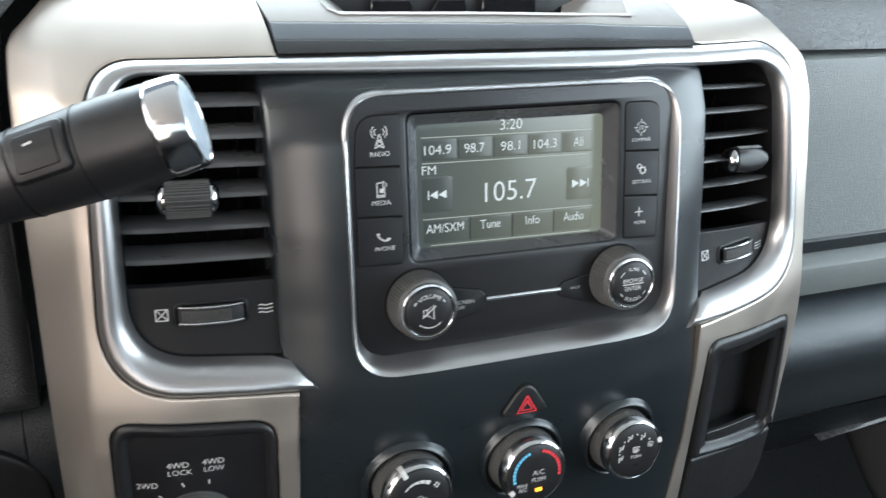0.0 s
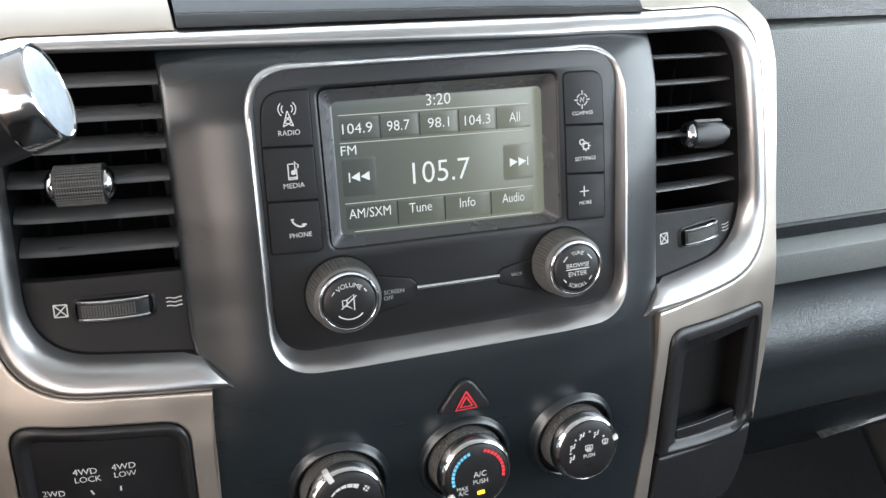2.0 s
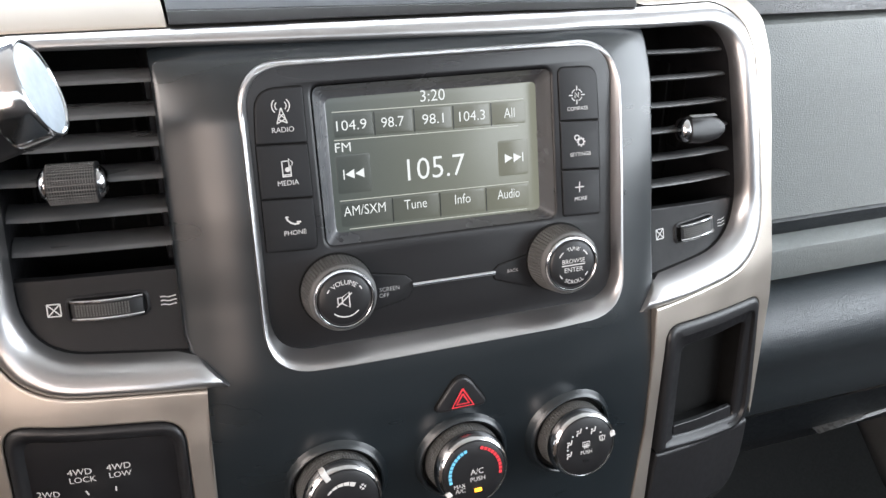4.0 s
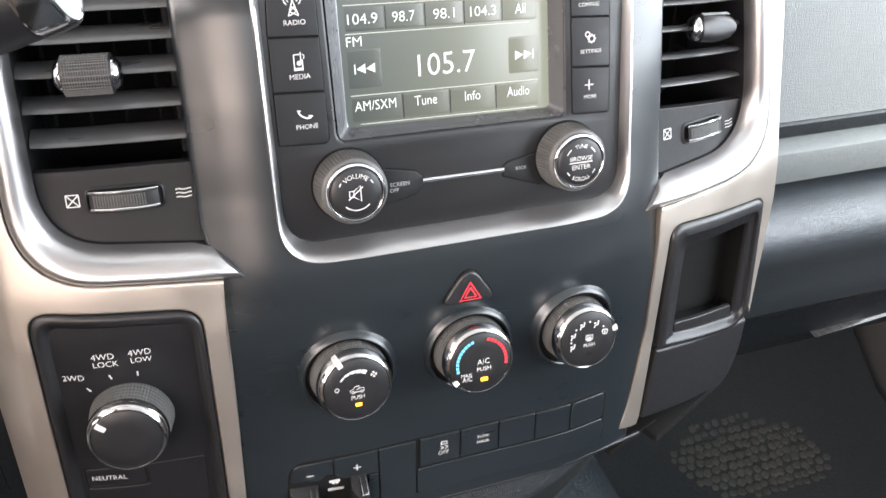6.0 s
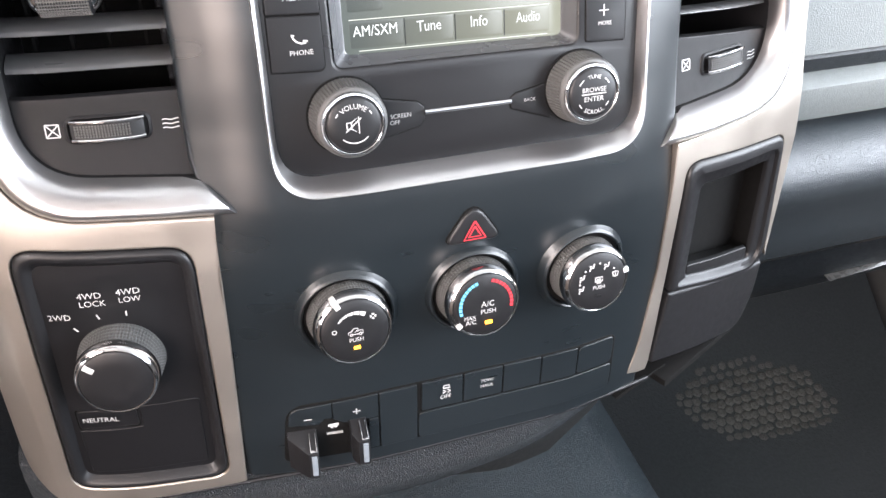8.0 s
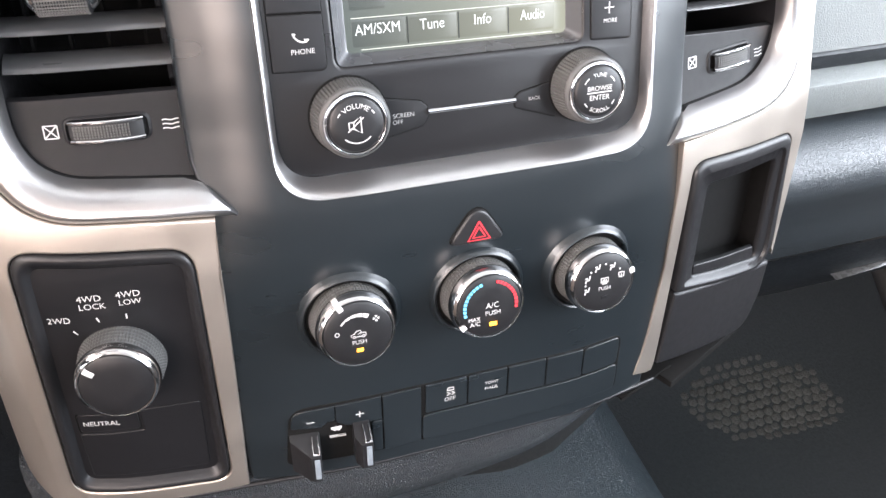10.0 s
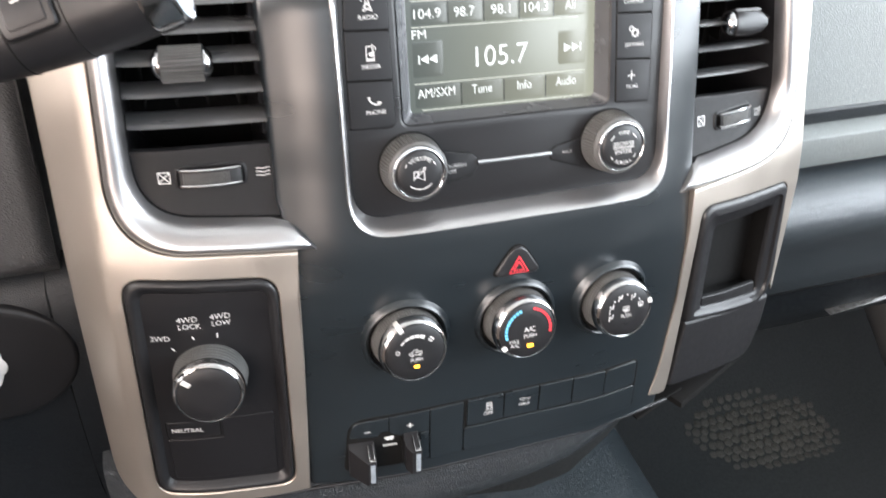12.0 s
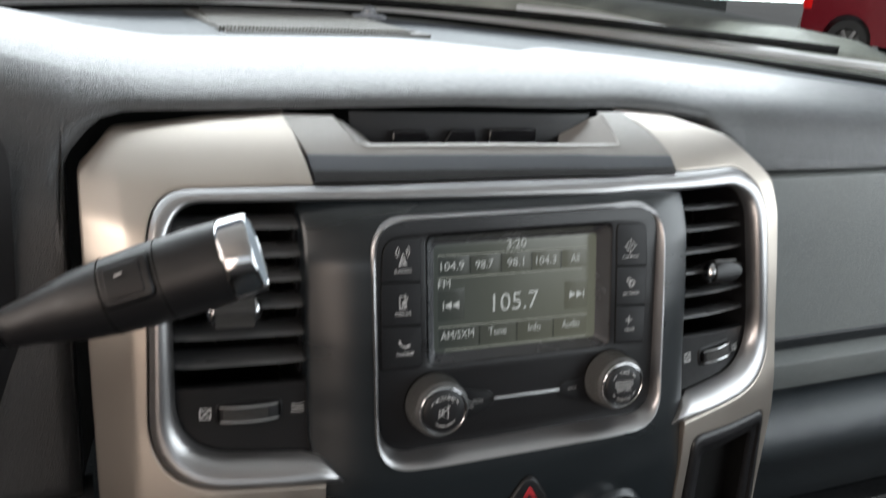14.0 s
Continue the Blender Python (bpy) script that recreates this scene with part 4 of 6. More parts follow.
part("defrost_mark", strokes(mm, [[(-0.0022, 0.0006), (-0.0022, 0.0032), (0.0022, 0.0032), (0.0022, 0.0006), (-0.0022, 0.0006)], [(-0.0010, -0.0008), (-0.0010, 0.0024)], [(0, -0.0008), (0, 0.0024)], [(0.0010, -0.0008), (0.0010, 0.0024)]], 0.00055), WHITE, mode)
text("PUSH", mm @ pose(0, -0.0030, 0), 0.0072, WHITE, mode)
part("lamp", box(mm @ pose(0, -0.0088, 0.0001), 0.0034, 0.0016, 0.0003), BUTTON, mode, "unlit indicator lamp")
pointer(mode, mm, 14, 0.94, 0.0028)


# ---- transfer case switch ----
fw = thing("transfer_case_switch", W(-0.167, 0.54, -0.01), "black four wheel drive selector panel with rotary knob", "switch panel")
out = corners([(-0.2036, 0.6177, 0.011), (-0.2064, 0.4746, 0.009), (-0.1311, 0.4712, 0.009), (-0.1300, 0.6121, 0.011)], 6, True, 5)
rimin = corners([(-0.1967, 0.6090, 0.006), (-0.1997, 0.4805, 0.006), (-0.1362, 0.4774, 0.006), (-0.1351, 0.6044, 0.006)], 6, True, 5)
rows = [[W(*a.lerp(b, s), d) for a, b in zip(out, rimin)] for s, d in ((0.0, -0.004), (0.0, 0.0012), (0.12, 0.0026), (0.35, 0.0028), (0.6, 0.0018), (0.85, -0.0004), (1.0, -0.0016))]
part("rim", loft(rows, True), BLACK, fw, "rounded black rim", sharp=60)
part("panel_face", plate(W, inset(rimin, -0.0015), -0.0016, 0.002, 0.0003, [], 0.01), BUTTON, fw)
for words, x, z, w in (("2WD", -0.1906, 0.5813, 0.0098), ("4WD", -0.1760, 0.5923, 0.0102), ("LOCK", -0.1752, 0.5880, 0.0112), ("4WD", -0.1597, 0.5926, 0.0102), ("LOW", -0.1594, 0.5884, 0.0094)):
    text(words, on(W, x, z, -0.0012), w, WHITE, fw, lift=0.0)
for x, z, a in ((-0.1850, 0.5743, 130), (-0.1744, 0.5806, 112), (-0.1623, 0.5808, 88)):
    q = on(W, x, z, -0.0012)
    part("tick", strokes(q, [[(-0.0013 * math.cos(radians(a)), -0.0013 * math.sin(radians(a))), (0.0013 * math.cos(radians(a)), 0.0013 * math.sin(radians(a)))]], 0.0007, 0.0), WHITE, fw)
part("neutral_gap", plate(W, rect(-0.1965, 0.5125, -0.1676, 0.5252, 0.002), -0.0013, 0.0005, 0.0002, [rect(-0.1959, 0.5131, -0.1682, 0.5246, 0.0016)]), GROOVE, fw)
part("neutral_button", plate(W, rect(-0.1957, 0.5133, -0.1684, 0.5244, 0.0015), -0.0010, 0.001, 0.0004), BUTTON, fw, "recessed neutral button")
part("blank_cover", plate(W, corners([(-0.1960, 0.4830, 0.002), (-0.1398, 0.4815, 0.002), (-0.1385, 0.5250, 0.002), (-0.1668, 0.5250, 0.001), (-0.1668, 0.5120, 0.001), (-0.1964, 0.5120, 0.001)], 3), -0.0010, 0.001, 0.0005, [], 0.01), BUTTON, fw, "blank black cover")
text("NEUTRAL", on(W, -0.1853, 0.5192, -0.0008), 0.0168, WHITE, fw, lift=0.0)
tk, mk = climate_knob(-0.1687, 0.5565, "knurled rotary knob with chrome ring", W, 0.99, fw, 7, -8)
pointer(tk, mk, 142, 0.79, 0.0050)


# ---- storage pocket beside the stack ----
pk = thing("storage_pocket", W(0.165, 0.54, -0.02), "black open storage pocket with lower cover", "storage pocket")
o1 = corners([(0.1224, 0.6106, 0.008), (0.2026, 0.6038, 0.009), (0.2132, 0.5080, 0.02), (0.1234, 0.5295, 0.001)], 8, True, 4)
hole = corners([(0.1376, 0.5920, 0.004), (0.1938, 0.5884, 0.004), (0.1962, 0.5200, 0.003), (0.1384, 0.5330, 0.003)], 8, True, 4)
rows = [[W(*a.lerp(b, s), d) for a, b in zip(o1, hole)] for s, d in ((0.0, -0.008), (0.0, 0.0016), (0.06, 0.0030), (0.15, 0.0036), (0.4, 0.0034), (0.5, 0.0012), (0.85, 0.0004), (0.95, -0.0008), (1.0, -0.003), (1.0, -0.018), (0.99, -0.0185))]
part("frame_rim", loft(rows[:9], True), BLACK, pk, "stepped black rim", sharp=50)
part("liner", loft(rows[8:], True), GROOVE, pk, "matte black pocket liner", sharp=50)
bm = bmesh.new()
bm.faces.new([bm.verts.new(W(p.x, p.y, -0.0175)) for p in hole])
part("pocket_back", bm, GROOVE, pk)
part("lip", plate(W, corners([(0.1390, 0.5332, 0.002), (0.1948, 0.5206, 0.002), (0.1936, 0.5292, 0.002), (0.1380, 0.5396, 0.002)], 4, True, 4), -0.0008, 0.003, 0.0007, [], 0.01), BLACK, pk, "thin raised lip")
part("lower_cover", plate(W, corners([(0.1234, 0.5282, 0.001), (0.2118, 0.5120, 0.001), (0.2108, 0.4880, 0.02), (0.2020, 0.4635, 0.018), (0.1188, 0.4770, 0.004)], 8, True, 4), 0.0028, 0.010, 0.0026, [], 0.008), BLACK, pk, "smooth black cover")


# ---- switch bank and trailer brake control ----
sb = thing("switch_bank", rolled(0, 0.49, -0.005), "row of black dashboard switches under the climate knobs", "switch panel")
part("recess", plate(rolled, corners([(-0.1025, 0.4735, 0.004), (0.0896, 0.4735, 0.004), (0.0885, 0.5138, 0.006), (-0.0500, 0.5142), (-0.0985, 0.5128, 0.012)], 5, True, 3), 0.0004, 0.002, 0.0006, [], 0.012), GROOVE, sb, "dark switch recess")


def switch(x0, z0, x1, z1, label="", r=0.0008):
    return part("switch", plate(rolled, corners([(x0 + 0.0003, z0, r), (x1 - 0.0003, z0, r), (x1 - 0.0003, z1, r), (x0 + 0.0003, z1, r)], 3, True, 2), 0.0014, 0.002, 0.0004, [], 0.012), PANEL, sb, label)


switch(-0.0513, 0.4745, -0.0302, 0.5131, "blank switch cover")
trac = switch(-0.0283, 0.4942, -0.0048, 0.5133, "traction control switch")
tow = switch(-0.0046, 0.4942, 0.0180, 0.5133, "tow haul switch")
switch(0.0182, 0.4942, 0.0405, 0.5133, "blank switch cover")
switch(0.0407, 0.4942, 0.0630, 0.5131, "blank switch cover")
switch(0.0632, 0.4942, 0.0870, 0.5127, "blank switch cover", 0.003)
switch(-0.0300, 0.4745, 0.0880, 0.4926, "long blank cover", 0.003)
q = on(rolled, -0.0143, 0.5065, 0.0013)
part("car_mark", strokes(q, [[(-0.0018, 0.0004), (-0.0014, 0.0022), (0.0014, 0.0022), (0.0018, 0.0004), (-0.0018, 0.0004)], [(-0.0020, -0.0008), (-0.0004, -0.0020), (-0.0020, -0.0030)], [(0.0006, -0.0008), (0.0022, -0.0020), (0.0006, -0.0030)]], 0.0007), WHITE, trac)
text("OFF", on(rolled, -0.0147, 0.5011, 0.0013), 0.0062, WHITE, trac)
text("TOW/", on(rolled, 0.0087, 0.5060, 0.0013), 0.0074, WHITE, tow, bold=0.0)
text("HAUL", on(rolled, 0.0088, 0.5024, 0.0013), 0.0074, WHITE, tow, bold=0.0)
br = thing("trailer_brake_control", rolled(-0.076, 0.485, 0), "black trailer brake control with two squeeze levers", "brake control")
part("plate_left", plate(rolled, corners([(-0.0985, 0.5000, 0.001), (-0.0830, 0.4985, 0.001), (-0.0800, 0.5020, 0.001), (-0.0759, 0.5020, 0.0005), (-0.0759, 0.5118, 0.0005), (-0.0970, 0.5108, 0.009)], 4, True, 2), 0.0012, 0.002, 0.0004), PANEL, br)
part("plate_right", plate(rolled, corners([(-0.0755, 0.5010, 0.001), (-0.0700, 0.4975, 0.001), (-0.0517, 0.4972, 0.0005), (-0.0517, 0.5129, 0.0005), (-0.0755, 0.5120, 0.0005)], 4, True, 2), 0.0012, 0.002, 0.0004), PANEL, br)
part("plate_end", plate(rolled, corners([(-0.0570, 0.4750, 0.001), (-0.0517, 0.4750, 0.0005), (-0.0517, 0.4964, 0.0005), (-0.0570, 0.4964, 0.001)], 4, True, 2), 0.0012, 0.002, 0.0004), PANEL, br)
for x, w, z, h, lab in ((-0.0920, 0.0150, 0.4845, 0.0225, "wide squeeze lever"), (-0.0630, 0.0088, 0.4880, 0.0220, "narrow squeeze lever")):
    m = on(rolled, x, z, 0.0)
    plan = [(-w / 2, -0.001), (-w / 2, 0.0035), (0.10 * w, 0.0128), (0.16 * w, 0.0135), (w / 2 - 0.0006, 0.0135), (w / 2, 0.0129), (w / 2, -0.001)] if w > 0.01 else [(-w / 2, -0.001), (-w / 2, 0.0085), (-0.22 * w, 0.0130), (-0.14 * w, 0.0135), (w / 2 - 0.0006, 0.0135), (w / 2, 0.0129), (w / 2, -0.001)]
    # the top slopes down towards the thumb
    rows = [[m @ Vector((px, -h / 2, q)) for px, q in plan]]
    for drop, k in ((0.0010, 1.0), (0.0003, 0.985), (0.0, 0.94)):
        rows.append([m @ Vector((px * k, h / 2 - 0.36 * q - drop, q * k)) for px, q in plan])
    lv = part("lever", loft(rows, True, True), BLACK, br, lab, sharp=25)
    e = w / 2 - 0.0024
    top = m @ pose(e, h / 2 - 0.36 * 0.0080 + 0.0002, 0.0080, 19.8)
    part("inlay", box(top, 0.0026, 0.0010, 0.0100, 0.0003), BLACK, lv, "black lever inlay")
    for dx, dz, lx, lz in ((-0.0015, 0.0, 0.0006, 0.0108), (0.0015, 0.0, 0.0006, 0.0108), (0.0, 0.0047, 0.0026, 0.0014)):
        part("bright_edge", box(top @ pose(dx, 0.0003, dz), lx, 0.0011, lz, 0.0002), CHROME, lv, "bright worn edge")
    part("front_strip", box(m @ pose(e, -0.0022, 0.0136), 0.0028, h * 0.62, 0.0010, 0.0003), WORN, lv, "pale worn front strip")
q = on(rolled, -0.0883, 0.5035, 0.0013)
part("minus_mark", strokes(q, [[(-0.0020, 0), (0.0020, 0)]], 0.0006), WHITE, br)
q = on(rolled, -0.0633, 0.5043, 0.0013)
part("plus_mark", strokes(q, [[(-0.0020, 0), (0.0020, 0)], [(0, -0.0020), (0, 0.0020)]], 0.0006), WHITE, br)
q = on(rolled, -0.0754, 0.4962, 0.0008)
part("trailer_mark", solids(q, [[(-0.0030, -0.0002), (0.0026, -0.0002), (0.0026, 0.0018), (-0.0030, 0.0014)], arc(0.0009, 0, 320, 8, 0.0010, -0.0006), arc(0.0009, 0, 320, 8, -0.0010, -0.0006)]), WHITE, br)
part("slot_mark", box(on(rolled, -0.0752, 0.4912, 0.0010), 0.0085, 0.0010, 0.001), GREY_PRINT, br)


# ---- top of the stack: lid, cubby and raised badge ----
cap = thing("stack_cubby", Vector((0, 0.10, 0.775)), "black cubby with pale rim on top of the stack", "storage cubby")


def top_face(x, z, d=0.0):
    return W(x * 0.94, z, d) + Vector((x * 0.06, -0.0005, 0))


def strip(pts):
    return [Vector(p) for p in pts]


part("lid_front", plate(top_face, strip([(-0.1128, 0.7744), (-0.05, 0.7746), (0.05, 0.7737), (0.1150, 0.7716), (0.1156, 0.7741), (0.05, 0.7768), (-0.05, 0.7787), (-0.1128, 0.7791)]), 0.0022, 0.008, 0.0004, [], 0.004), BLACK, cap, "black front strip")
part("lid_band", plate(top_face, strip([(-0.1128, 0.7792), (-0.05, 0.7788), (0.05, 0.7769), (0.1156, 0.7742), (0.1168, 0.7790), (0.05, 0.7824), (-0.05, 0.7843), (-0.1130, 0.7848)]), 0.0022, 0.008, 0.0004, [], 0.004), LID, cap, "blue-grey satin band")
part("lid_top", plate(top_face, strip([(-0.1130, 0.7849), (-0.05, 0.7844), (0.05, 0.7825), (0.1168, 0.7791), (0.1160, 0.7850), (0.1125, 0.7912), (0.1085, 0.7960), (0.0900, 0.7962), (0.0868, 0.7905), (0.0830, 0.7846), (0.04, 0.7856), (-0.0100, 0.7866), (-0.0785, 0.7873), (-0.0835, 0.7892), (-0.0888, 0.7965), (-0.1180, 0.7970)]), 0.0019, 0.008, 0.0005, [], 0.004), SHOULDER, cap, "pale grey lid shoulders")
rim = []
for o, d in ((0.0, 0.0020), (0.3, 0.0034), (0.8, 0.0034), (1.0, 0.0010)):
    path = [Vector((-0.0890, 0.7964)), Vector((-0.0862, 0.7928)), Vector((-0.0838, 0.7893)), Vector((-0.0787, 0.7873)), Vector((-0.04, 0.7870)), Vector((0.0, 0.7865)), Vector((0.04, 0.7857)), Vector((0.0832, 0.7846)), Vector((0.0870, 0.7906)), Vector((0.0902, 0.7961))]
    rim.append([top_face(p.x * (1 - 0.009 * o), p.y + (0.0008 * o if abs(p.x) < 0.0835 else 0.0), d) for p in path])
part("rim", loft(rim), SHOULDER, cap, "thin pale rim")
basin = []
for k, dy, dz in ((1.0, 0.0, 0.0), (0.95, 0.004, -0.016), (0.93, 0.026, -0.018), (0.93, 0.032, -0.014), (0.97, 0.036, 0.012)):
    basin.append([top_face(x * k, 0.7872 - 0.00016 * j, 0.001) + Vector((0, dy, dz)) for j, x in [(i, -0.082 + 0.165 * i / 16) for i in range(17)]])
part("basin", loft(basin), BLACK, cap, "black basin")
for s, x0, wide in ((-1, -0.0830, 0.020), (1, 0.0832, 0.036)):
    a0, a1, a2 = top_face(x0, 0.7868 if s < 0 else 0.7848, 0.002), top_face(x0 * 1.025, 0.7920, 0.002), top_face(x0 * 1.05, 0.7962, 0.002)
    rows = [[a0, a1, a2], [a0 + Vector((-s * wide, 0.004, -0.011)), a1 + Vector((-s * wide * 0.9, 0.004, -0.011)), a2 + Vector((-s * wide * 0.75, 0.002, -0.010))]]
    part("cheek", loft(rows), SHOULDER, cap, "grey sloping cheek")
# raised badge on the cubby's back wall, kept as plain block shapes
bdg = [[(-0.0555, 0), (-0.0555, 0.013), (-0.0345, 0.013), (-0.0325, 0.010), (-0.0325, 0.004), (-0.0345, 0)], [(-0.0255, 0), (-0.0185, 0.013), (-0.0030, 0.013), (0.0005, 0)], [(0.0072, 0), (0.0072, 0.013), (0.0395, 0.013), (0.0395, 0)]]
for poly in bdg:
    bm = bmesh.new()
    bm.faces.new([bm.verts.new((x, 0.1130, 0.7765 + z)) for x, z in poly])
    r_ = bmesh.ops.extrude_face_region(bm, geom=bm.faces[:])
    for v in [g for g in r_["geom"] if isinstance(g, bmesh.types.BMVert)]:
        v.co.y -= 0.004
    bmesh.ops.bevel(bm, geom=bm.edges[:], offset=0.0006, segments=1, affect="EDGES")
    bmesh.ops.recalc_face_normals(bm, faces=bm.faces)
    part("badge_block", bm, GLOSS, cap, "raised gloss black badge block")


# ---- dashboard pad ----
def pad_start(x):
    """Height at which the dash skin begins above or beside the stack."""
    pts = [(-0.80, 0.585), (-0.2375, 0.585), (-0.2368, 0.60), (-0.2358, 0.70), (-0.2350, 0.769), (-0.2338, 0.7765), (-0.2300, 0.7830), (-0.2225, 0.7905), (-0.2140, 0.7955), (-0.203, 0.7980), (-0.18, 0.7990), (0.0, 0.8000), (0.12, 0.7965), (0.185, 0.7885), (0.207, 0.772), (0.218, 0.760), (0.226, 0.7525), (0.80, 0.7495)]
    return float(np.interp(x, [p[0] for p in pts], [p[1] for p in pts]))


EDGE = [(x, pad_start(x)) for x in np.linspace(-0.2368, 0.226, 500)]
EDGE += [(-0.2368 + 0.0010 * k / 40, 0.60 + 0.10 * k / 40) for k in range(41)]
EDGE_X, EDGE_Z = np.array([p[0] for p in EDGE]), np.array([p[1] for p in EDGE])


def tuck(x, z):
    """How far the skin rolls in where it meets the stack."""
    if x < -0.27 or x > 0.25:
        return 0.0
    s = float(np.sqrt(((EDGE_X - x) ** 2 + (EDGE_Z - z) ** 2).min()))
    return 0.009 * max(0.0, 1 - s / 0.011) ** 2.2


PAD = [(0.074, 0.585), (0.078, 0.65), (0.080, 0.70), (0.084, 0.74), (0.092, 0.768), (0.104, 0.786), (0.118, 0.7995), (0.133, 0.8075), (0.155, 0.8125), (0.19, 0.8150), (0.24, 0.8150), (0.30, 0.8130), (0.36, 0.8100), (0.45, 0.8040)]
PAD_R = [(0.118, 0.585), (0.118, 0.65), (0.118, 0.70), (0.118, 0.745), (0.120, 0.765), (0.124, 0.782), (0.132, 0.7940), (0.144, 0.8030), (0.162, 0.8090), (0.19, 0.8120), (0.24, 0.8120), (0.30, 0.8095), (0.36, 0.8060), (0.45, 0.8000)]


def _fine(table):
    """The profile in steps of a tenth, its corners eased."""
    a, i = np.array(table), np.arange(0, len(table) - 0.95, 0.1)
    k = np.exp(-(np.arange(-18, 19) / 7.0) ** 2 / 2)
    out = []
    for c in (0, 1):
        v = np.interp(i, np.arange(len(a)), a[:, c])
        v = np.concatenate([2 * v[0] - v[18:0:-1], v, 2 * v[-1] - v[-2:-20:-1]])
        out.append(np.convolve(v, k / k.sum(), "valid"))
    return np.array(out).T


_pl, _pr = _fine(PAD), _fine(PAD_R)


def crest(x):
    """How far back the rolled pad reaches before the flat dash top begins."""
    pts = [(-0.80, 0.30), (-0.30, 0.33), (-0.20, 0.335), (0.025, 0.355), (0.108, 0.280), (0.175, 0.345), (0.30, 0.42), (0.46, 0.44), (0.80, 0.22)]
    return float(np.interp(x, [p[0] for p in pts], [p[1] for p in pts]))


def sink(x, z):
    d = 0.09 * max(0.0, x - 0.15)
    return d * min(1.0, max(0.0, (z - 0.75) / 0.02))


def pad_point(x, u):
    k = min(1.0, max(0.0, (x - 0.05) / 0.17))
    a = _pl * (1 - k) + _pr * k
    z0 = pad_start(x)
    n = np.arange(len(a)) / 10.0
    i0 = float(np.interp(z0, a[:101, 1], n[:101]))
    i1 = float(np.interp(crest(x), a[60:, 0], n[60:]))
    im_ = max(i0 + 0.3, 6.3)
    i = i0 + (im_ - i0) * u / 0.4 if u < 0.4 else im_ + (i1 - im_) * (u - 0.4) / 0.6
    y, z = float(np.interp(i, n, a[:, 0])), float(np.interp(i, n, a[:, 1]))
    if x < -0.17 and z > 0.79:
        z += float(np.interp(x, [-0.6, -0.3, -0.272, -0.25, -0.225, -0.17], [0.024, 0.0195, 0.0175, 0.0135, 0.0075, 0.0])) * min(1.0, (z - 0.79) / 0.02)
    y += tuck(x, z)
    if x < -0.2365:
        y += 0.018 * max(0.0, 1 - (z - 0.585) / 0.018) ** 2
    return Vector((x, y, z - sink(x, z)))


xs = sorted(set([round(-0.78 + 0.02 * k, 4) for k in range(79)] + [round(-0.27 + 0.002 * k, 4) for k in range(36)] + [round(0.18 + 0.003 * k, 4) for k in range(20)] + [0.105, 0.108, 0.111, 0.17, 0.175]))
rows = []
for u in [-0.06, -0.03, 0, 0.004] + [0.006 + 0.03 * k / 6 for k in range(6)] + [0.036 + 0.964 * k / 58 for k in range(59)]:
    if u < 0:
        rows.append([pad_point(x, 0) + Vector((0, 0.02 * (-u / 0.03), 0.0015 - 0.0015 * (u < -0.04))) for x in xs])
    elif u < 0.006:
        rows.append([pad_point(x, 0) + Vector((0, 0.003 if u == 0 else 0.0006, 0.0)) for x in xs])
    else:
        rows.append([pad_point(x, u) for x in xs])
rows.append([pad_point(x, 1) + Vector((0, 0.001, -0.008)) for x in xs])
# the instrument opening is cut out of the driver side of the pad
bm = loft(rows)
gone = [f for f in bm.faces if f.calc_center_median().x < -0.2800 and 0.619 < f.calc_center_median().z < 0.798 and f.calc_center_median().y < 0.16]
bmesh.ops.delete(bm, geom=gone, context="FACES")
pad = part("dashboard_pad", bm, VINYL_PAD, None, sharp=50)
tagged(pad, "grained dark grey dashboard pad bright under the windscreen", "dashboard", kind="structure")


def glass_base(x):
    return 0.87 - 1.0 * x * x


tp = thing("dash_top", Vector((0, 0.5, 0.78)), "flat grey dash top below the windscreen with defrost grille", "dashboard")
rows = []
for k in range(15):
    t = k / 14
    row = []
    for x in xs:
        a0 = pad_point(x, 1) + Vector((0, -0.001, -0.0035))
        y1 = max(glass_base(x), a0.y + 0.05)
        row.append(Vector((x, a0.y + (y1 - a0.y) * t, a0.z + (0.772 - 0.03 * max(0.0, x - 0.2) - a0.z) * t)))
    rows.append(row)
part("tray", loft(rows), TRAY, tp, "smooth grey dash top")
gm = bmesh.new()
for k in range(56):
    bmesh.ops.create_cube(gm, size=1, matrix=Matrix.Translation((-0.094 + 0.0033 * k, 0.620, 0.7922)) @ pose(0, 0, 0, -3.5, 0, -4) @ Matrix.Diagonal((0.0015, 0.345, 0.004, 1)))
for k in range(9):
    bmesh.ops.create_cube(gm, size=1, matrix=Matrix.Translation((-0.004, 0.470 + 0.0375 * k, 0.8006 - 0.00229 * k)) @ Matrix.Diagonal((0.186, 0.0016, 0.003, 1)))
part("grille", gm, GRILLE, tp, "ribbed brown-grey defrost grille")
part("grille_frame", box(Matrix.Translation((-0.004, 0.620, 0.7893)) @ pose(0, 0, 0, -3.5, 0, 0), 0.196, 0.362, 0.005, 0.002), GRILLE, tp)
sn = thing("light_sensor", Vector((0.108, 0.69, 0.788)), "small grey sensor dome on the dash top", "sensor")
part("dome", lathe(Matrix.Translation((0.108, 0.690, 0.7885)), [(0.015, 0.0), (0.015, 0.004), (0.009, 0.006), (0.008, 0.011), (0.004, 0.014), (0.0, 0.0145)], 20, 1, False), FRAME, sn)
part("base", box(Matrix.Translation((0.108, 0.690, 0.7895)), 0.040, 0.022, 0.005, 0.002), FRAME, sn)

